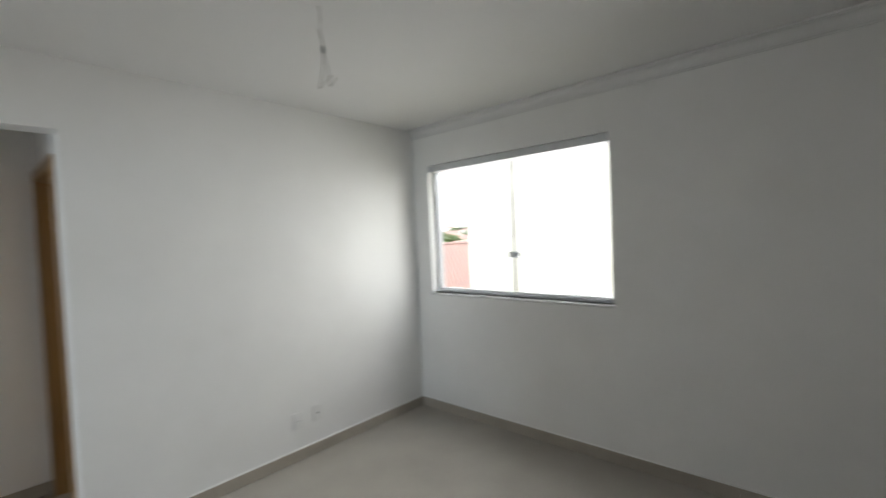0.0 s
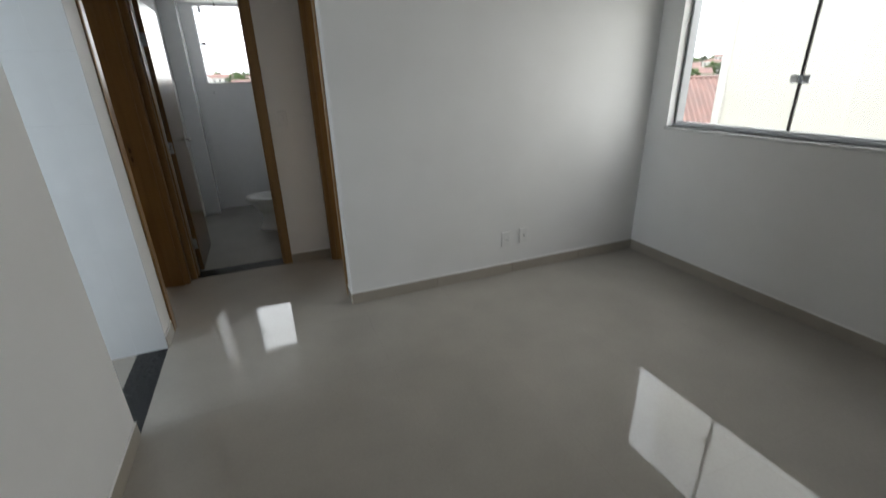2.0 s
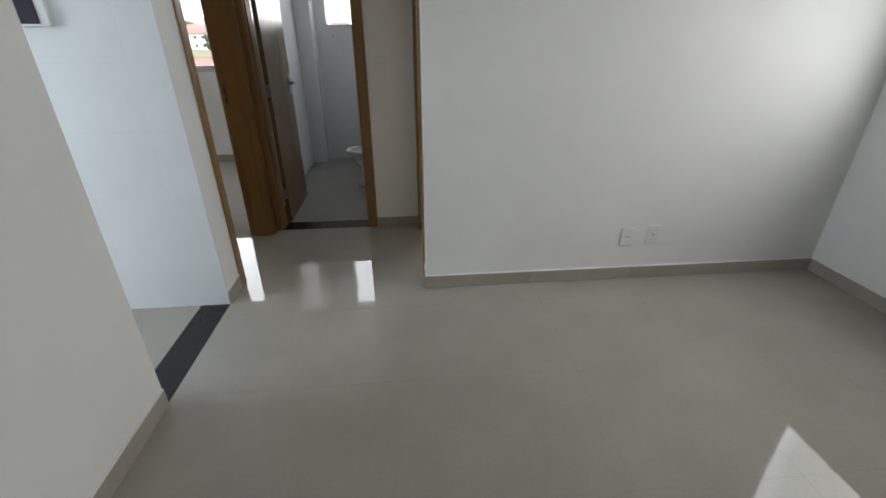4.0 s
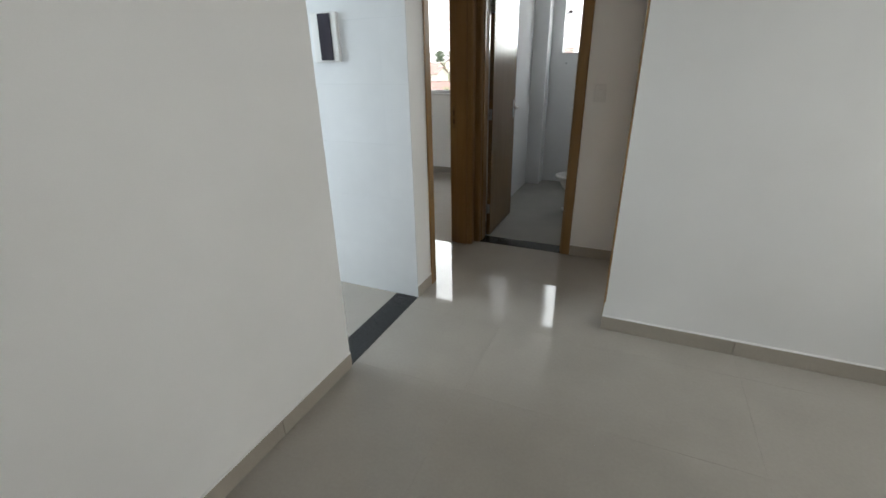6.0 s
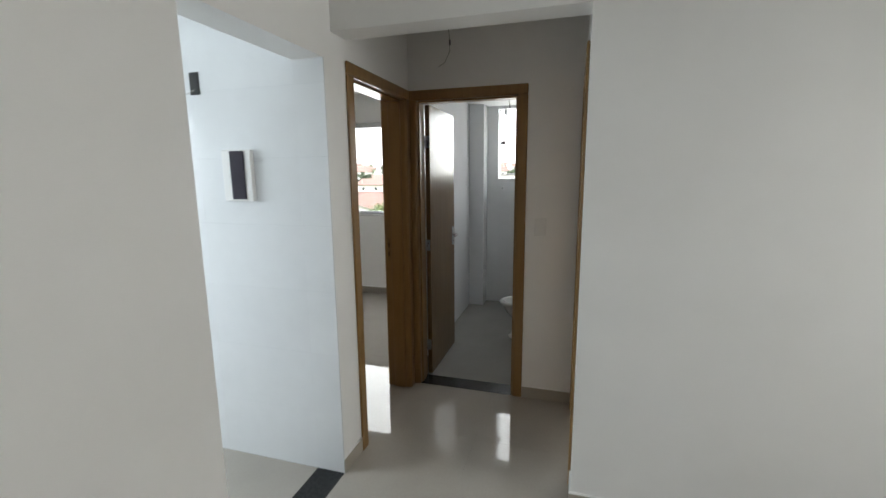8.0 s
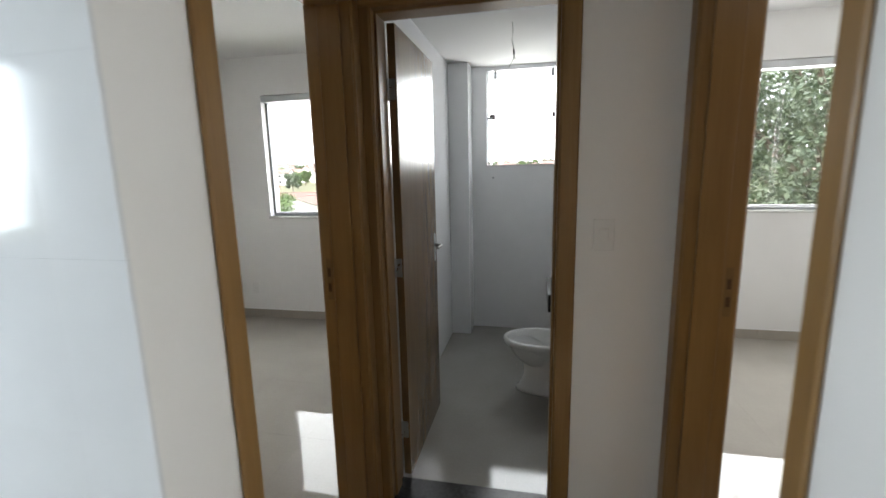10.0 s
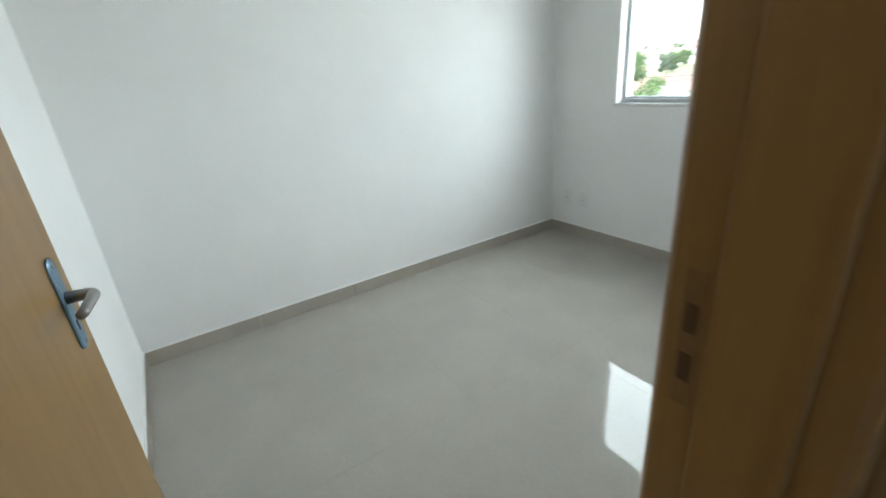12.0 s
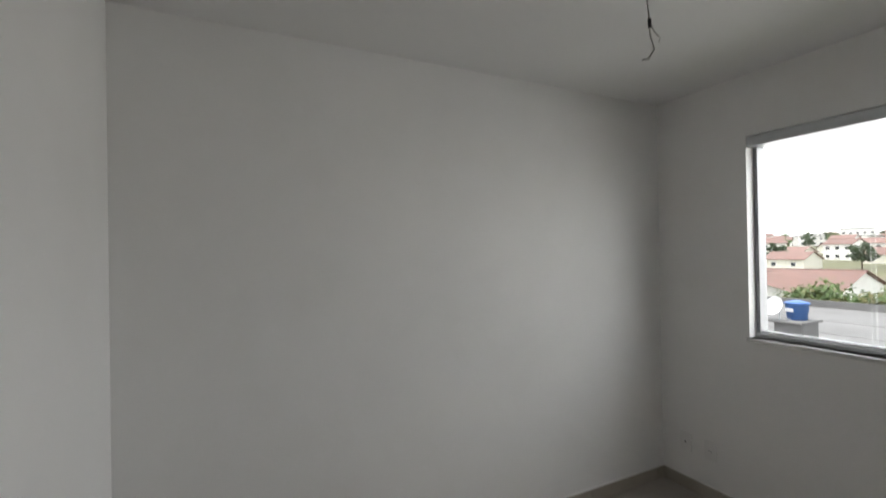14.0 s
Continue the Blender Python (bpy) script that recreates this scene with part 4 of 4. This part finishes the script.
def tree(x, y, z, height, spread, clumps, per, size, seed, mat, label, group=""):
    rng = random.Random(seed)
    base = root("tree", (x, y, z), label, "tree", group=group)
    tb = bmesh.new()
    top = height * 0.62
    add_tube(tb, [(0, 0, -0.3), (0.05 * height * 0.1, 0, height * 0.2), (0.02, 0.1, height * 0.4), (0, 0.05, top)], [height * 0.035, height * 0.026, height * 0.02, height * 0.01], 8)
    cb = bmesh.new()
    for k in range(clumps):
        a = 2.4 * k + rng.uniform(-0.4, 0.4)
        f = (k + 0.5) / clumps
        rr = spread * math.sqrt(rng.uniform(0.05, 1.0)) * (0.65 + 0.5 * math.sin(math.pi * min(1, f * 1.05)))
        c = (rr * math.cos(a), rr * math.sin(a), height * (0.36 + 0.58 * f) + rng.uniform(-0.05, 0.05) * height)
        if k % 3 == 0:
            add_tube(tb, [(0, 0, height * (0.25 + 0.3 * f)), (c[0] * 0.5, c[1] * 0.5, (height * (0.3 + 0.3 * f) + c[2]) / 2), c], [height * 0.012, height * 0.008, height * 0.003], 6)
        leaves(cb, c, spread * rng.uniform(0.22, 0.38), per, size, rng)
    part("trunk", tb, BARK, base)
    part("crown", cb, mat, base)
    return base


# neighbouring block beyond the living room window
nb = root("neighbour_block", (0, 0, -6.2), "cream rendered neighbouring block close to the window", "building")
part("wall", box(7.7, 17.0, -16.0, 2.30, 0.0, 12.0), BLOCKCREAM, nb)
part("upper_storey", box(7.68, 17.0, -16.0, 2.34, 12.0, 14.2), BLOCKGREY, nb, "pale grey upper storey wall")
part("corner_pier", box(7.66, 8.1, 2.30, 2.43, 0.0, 12.0), RENDERW, nb, "pale corner pier")
part("roof", box(7.3, 17.4, -16.4, 2.7, 14.2, 14.5), CONCRETE, nb, "grey concrete roof slab")

house("house", 21.5, 17.5, -6.2, 14, 11, 4.5, 2.7, -38, RENDERW, "house with a red terracotta tile roof", "gable", True)
house("house", 16.5, 9.5, -6.2, 7, 5.5, 3.4, 1.5, 52, RENDERW, "low outbuilding with a red terracotta tile roof", "gable", True, 1)

# flat roof with the water tank, seen from the bedroom
fr = root("flat_roof_house", (0, 0, -6.2), "low house with a grey weathered concrete flat roof", "house")
part("wall", box(-22.0, -4.5, 15.0, 40.0, 0.0, 2.9), RENDERW, fr)
part("roof_slab", box(-22.3, -4.2, 14.7, 40.3, 2.9, 3.15), CONCRETE, fr, "stained grey concrete roof slab")
part("parapet", box(-22.3, -4.2, 40.05, 40.3, 3.15, 3.65), CONCRETE, fr)
for yy in (19.5, 24.0, 28.5, 33.0):
    part("slab_joint", box(-22.3, -4.2, yy, yy + 0.06, 3.15, 3.17), CONCRETE, fr)

TX, TY = -11.75, 25.0
st = root("tank_stand", (TX, TY, -3.05), "rough masonry stand of the water tank", "stand")
part("masonry_base", box(-0.78, 0.43, -0.7, 0.7, 0, 0.96, 0.03), CONCRETE, st)
part("platform", box(-1.62, 0.49, -0.95, 0.95, 0.96, 1.08, 0.02), CONCRETE, st)
wt = root("water_tank", (TX - 0.12, TY, -1.97), "blue plastic roof water tank with a lid", "water tank")
part("tank_body", loft([[(0.86 * r * math.cos(a), 0.86 * r * math.sin(a), z) for a in (2 * math.pi * k / 28 for k in range(28))] for r, z in ((0.42, 0), (0.46, 0.02), (0.49, 0.36), (0.51, 0.37), (0.54, 0.72), (0.57, 0.74), (0.57, 0.79))]), TANKBLUE, wt, smooth=True)
part("tank_lid", loft([[(0.86 * r * math.cos(a), 0.86 * r * math.sin(a), z) for a in (2 * math.pi * k / 28 for k in range(28))] for r, z in ((0.6, 0.78), (0.6, 0.82), (0.45, 0.86), (0.2, 0.92), (0.05, 0.93))]), TANKBLUE, wt, smooth=True)
part("label_band", box(-0.26, 0.06, -0.485, -0.41, 0.40, 0.56, 0.01), DISHGREY, wt, "white label patch")
dh = root("satellite_dish", (TX - 0.68, TY - 0.7, -1.97), "pale satellite dish on a bent pole", "satellite dish")
prof = [(0.46 * f, 0.13 * f * f) for f in (0.0001, 0.25, 0.5, 0.75, 1.0)] + [(0.47, 0.14), (0.46, 0.118), (0.23, 0.02)]
m_dish = pose(0, 0, 0.62, 68, 0, -18)
part("reflector", loft([[m_dish @ Vector((r * math.cos(a), r * math.sin(a), z)) for a in (2 * math.pi * k / 28 for k in range(28))] for r, z in prof]), DISHGREY, dh, smooth=True)
part("mast", tube([(0.1, 0.1, 0), (0.1, 0.1, 0.45), (0.0, 0.05, 0.62)], 0.03, 8), STEEL, dh)
part("feed_arm", tube([m_dish @ Vector((0, -0.45, 0.12)), m_dish @ Vector((0, -0.1, 0.5))], 0.014, 6), STEEL, dh)
part("brace", tube([(0.1, 0.1, 0.35), (0.75, -0.1, -0.0)], 0.016, 6), STEEL, dh)

house("house", -33.0, 60.0, -6.2, 21, 12, 3.2, 1.7, 4, RENDERW, "long white house with a red terracotta tile roof", "gable", True, 6)
house("house", -27.3, 49.9, -6.2, 7, 9, 3.6, 1.35, 92, RENDERW, "white gabled house with a terracotta roof", "gable", True, 1)
thing("pole", tube([(-14.3, 46.5, -6.3), (-14.3, 46.5, 2.4)], 0.12, 8), CONCRETE, "slender grey concrete utility pole", "pole")

rng = random.Random(7)
hb = bmesh.new()
for k in range(46):
    leaves(hb, (-21.3 + 0.42 * k, 43.2 + rng.uniform(-0.7, 0.7), -3.5 + rng.uniform(-0.4, 1.5)), rng.uniform(0.9, 1.7), 130, 0.2, rng)
thing("shrubbery", hb, LEAF, "dense green garden shrubs behind the flat roof", "shrub", "stuff")
hb = bmesh.new()
for k in range(12):
    leaves(hb, (-20.0 + 1.0 * k + rng.uniform(-1, 1), 42.3 + rng.uniform(-0.4, 0.4), -3.3 + rng.uniform(-0.3, 1.0)), rng.uniform(0.6, 1.0), 110, 0.2, rng)
thing("flowering_shrubs", hb, LEAFWARM, "yellowish shrubs among the green ones", "shrub", "stuff")

tree(-19.2, 26.5, -6.2, 8.8, 2.7, 42, 300, 0.1, 3, LEAF, "leafy green tree beside the flat roof")
tree(8.9, 13.2, -6.2, 12.0, 4.0, 95, 420, 0.075, 5, LEAFHAZED, "large dense green tree close to the window")
tree(11.8, 16.5, -6.2, 12.2, 4.2, 70, 330, 0.09, 9, LEAF, "large dense green tree close to the window")
lr = root("low_tiled_roof", (7.6, 9.6, -1.2), "low terracotta roof edge in front of the trees", "roof")
part("roof_slope", corrugated(-3.5, 3.5, 0.9, -1.4, 1.7, 1.4), TERRA, lr)
part("gable_wall", box(-3.3, 3.3, -1.2, 1.3, -5.0, 0.86), RENDERW, lr)

# hillside town
kinds = [
    house("house", 0, 0, 0, 11, 8, 3.2, 1.8, 0, RENDERW, "white house with a terracotta tile roof on the hillside", "hip"),
    house("house", 0, 0, 0, 9, 7, 5.8, 1.6, 0, RENDERW, "two-storey white house with a terracotta roof on the hillside", "gable"),
    house("house", 0, 0, 0, 12, 9, 5.8, 0, 0, RENDERW, "white flat-roofed house on the hillside", "flat", nwin=4),
    house("house", 0, 0, 0, 10, 9, 3.0, 2.0, 0, CREAM, "cream house with a terracotta roof on the hillside", "gable", nwin=2),
]
tower = house("apartment_block", 0, 0, 0, 14, 11, 9.5, 0, 0, RENDERW, "pale apartment block far off on the hillside", "flat", nwin=5, group="apartment blocks on the hillside")
far_trees = [tree(0, 0, 0, 7.0, 3.0, 16, 60, 0.45, 21 + k, (LEAFHAZED, LEAF, LEAFHAZED)[k], "round-crowned green tree among the houses", "trees on the hillside") for k in range(3)]
rng = random.Random(11)
spots, used, tused, towers = [], set(), set(), 0
for _ in range(2600):
    az = radians(rng.uniform(-46, 63))
    r = 150 + 340 * rng.random() ** 1.3
    x, y = r * math.sin(az), r * math.cos(az)
    gap = 8.5 + r * 0.012
    if len(spots) > 420 or any((x - a) ** 2 + (y - b) ** 2 < gap * gap for a, b in spots):
        continue
    if math.hypot(x + 30, y - 57) < 24 or math.hypot(x - 20, y - 14) < 20:
        continue
    if az > radians(40) and r < 150:
        continue
    spots.append((x, y))
    z = ground_z(x, y)
    turn = -math.degrees(az) + rng.uniform(-35, 35)
    pick = rng.random()
    if pick < 0.56:
        k = rng.randrange(4)
        ob = kinds[k]
        used_before = k in used
        used.add(k)
    elif pick < 0.60 and r > 240 and towers < 6:
        ob, used_before = tower, towers > 0
        towers += 1
    else:
        k = rng.randrange(3)
        ob = far_trees[k]
        used_before = k in tused
        tused.add(k)
    m = pose(x, y, z - 0.2, 0, 0, turn)
    if used_before:
        copy_thing(ob, m)
    else:
        ob.matrix_basis = m

# distant woods on the crest
hb = bmesh.new()
for k in range(150):
    az = radians(-50 + 115 * k / 150 + rng.uniform(-0.4, 0.4))
    r = rng.uniform(455, 500)
    x, y = r * math.sin(az), r * math.cos(az)
    leaves(hb, (x, y, ground_z(x, y) + rng.uniform(-2.0, 2.0)), rng.uniform(3.5, 6), 45, 1.7, rng, 0.6)
thing("crest_woods", hb, LEAFHAZED, "dark wooded crest of the far hill", "woods", "stuff")


# ---------------------------------------------------------------- tiles
def tile_floor(name, areas, ox, oy, pitch, mat, label, grout_z=-0.0008):
    """Square floor tiles with thin recessed joints, cut to the rooms; whole tiles share one mesh."""
    x0, x1 = min(a[0] for a in areas), max(a[1] for a in areas)
    y0, y1 = min(a[2] for a in areas), max(a[3] for a in areas)
    gb = bmesh.new()
    for a in areas:
        add_box(gb, a[0], a[1], a[2], a[3], -0.13, grout_z)
    base = thing(name, gb, GROUT, label, "floor", "structure")
    g = 0.0003
    cache = {}
    for (ax, bx, ay, by) in areas:
        i = math.floor((ax - ox) / pitch)
        while ox + i * pitch < bx - 1e-4:
            j = math.floor((ay - oy) / pitch)
            while oy + j * pitch < by - 1e-4:
                u0, u1 = max(ax, ox + i * pitch + g), min(bx, ox + (i + 1) * pitch - g)
                v0, v1 = max(ay, oy + j * pitch + g), min(by, oy + (j + 1) * pitch - g)
                if u1 - u0 > 0.004 and v1 - v0 > 0.004:
                    key = (round(u1 - u0, 4), round(v1 - v0, 4))
                    if key not in cache:
                        cache[key] = mesh_of("tile", box(0, u1 - u0, 0, v1 - v0, -0.008, 0.0), mat)
                    piece("floor_tile", cache[key], base, (u0, v0, 0))
                j += 1
            i += 1
    return base


tile_floor("floor_living", [(0.0, XE, YS, 0.0), (0.0, XH, 0.0, YH)], 0.0, -1.42, 0.61, PORCELAIN, "polished beige porcelain tile floor of living room and hall")
tile_floor("floor_bedroom", [(BX, -T, BY0, BY1), (-T, 0.0, D1[0], D1[1])], 0.02, 0.15, 0.61, PORCELAIN, "polished beige porcelain tile floor of the bedroom")
tile_floor("floor_bedroom_two", [(XH + T, XE, 0.15, 3.35), (XH, XH + T, D2[0], D2[1])], XH + T, 0.15, 0.61, PORCELAIN, "polished beige porcelain tile floor of the other bedroom")
tile_floor("floor_kitchen", [(KX, -T, KY, -0.07)], -T - 0.61, -0.68, 0.61, PORCELAIN, "polished beige porcelain tile floor of the kitchen")
tile_floor("floor_bathroom", [(-0.06, 1.17, YH + 0.152, 3.32)], -0.06, 1.16, 0.61, BATHFLOOR, "satin grey porcelain tile floor of the bathroom")

kt = root("kitchen_wall_tiles", (0, 0, 0), "glossy white ceramic wall tiles of the kitchen", "wall tiles", "structure")
tw, th_ = 0.60, 0.335
cache = {}
edges = [0.0, -T]
while edges[-1] > KX + 0.005:
    edges.append(max(KX, edges[-1] - tw))
for u, lo in zip(edges, edges[1:]):
    z = 0.0
    top = KO[2] if u == 0.0 else H
    while z < top - 0.002:
        hi = min(top, z + th_)
        key = (round(u - lo, 4), round(hi - z, 4))
        if key not in cache:
            cache[key] = mesh_of("wall_tile", box(0.00015, u - lo - 0.00015, -0.008, 0.0, 0.00015, hi - z - 0.00015), TILE)
        piece("wall_tile", cache[key], kt, (lo, -0.07, z))
        z = hi
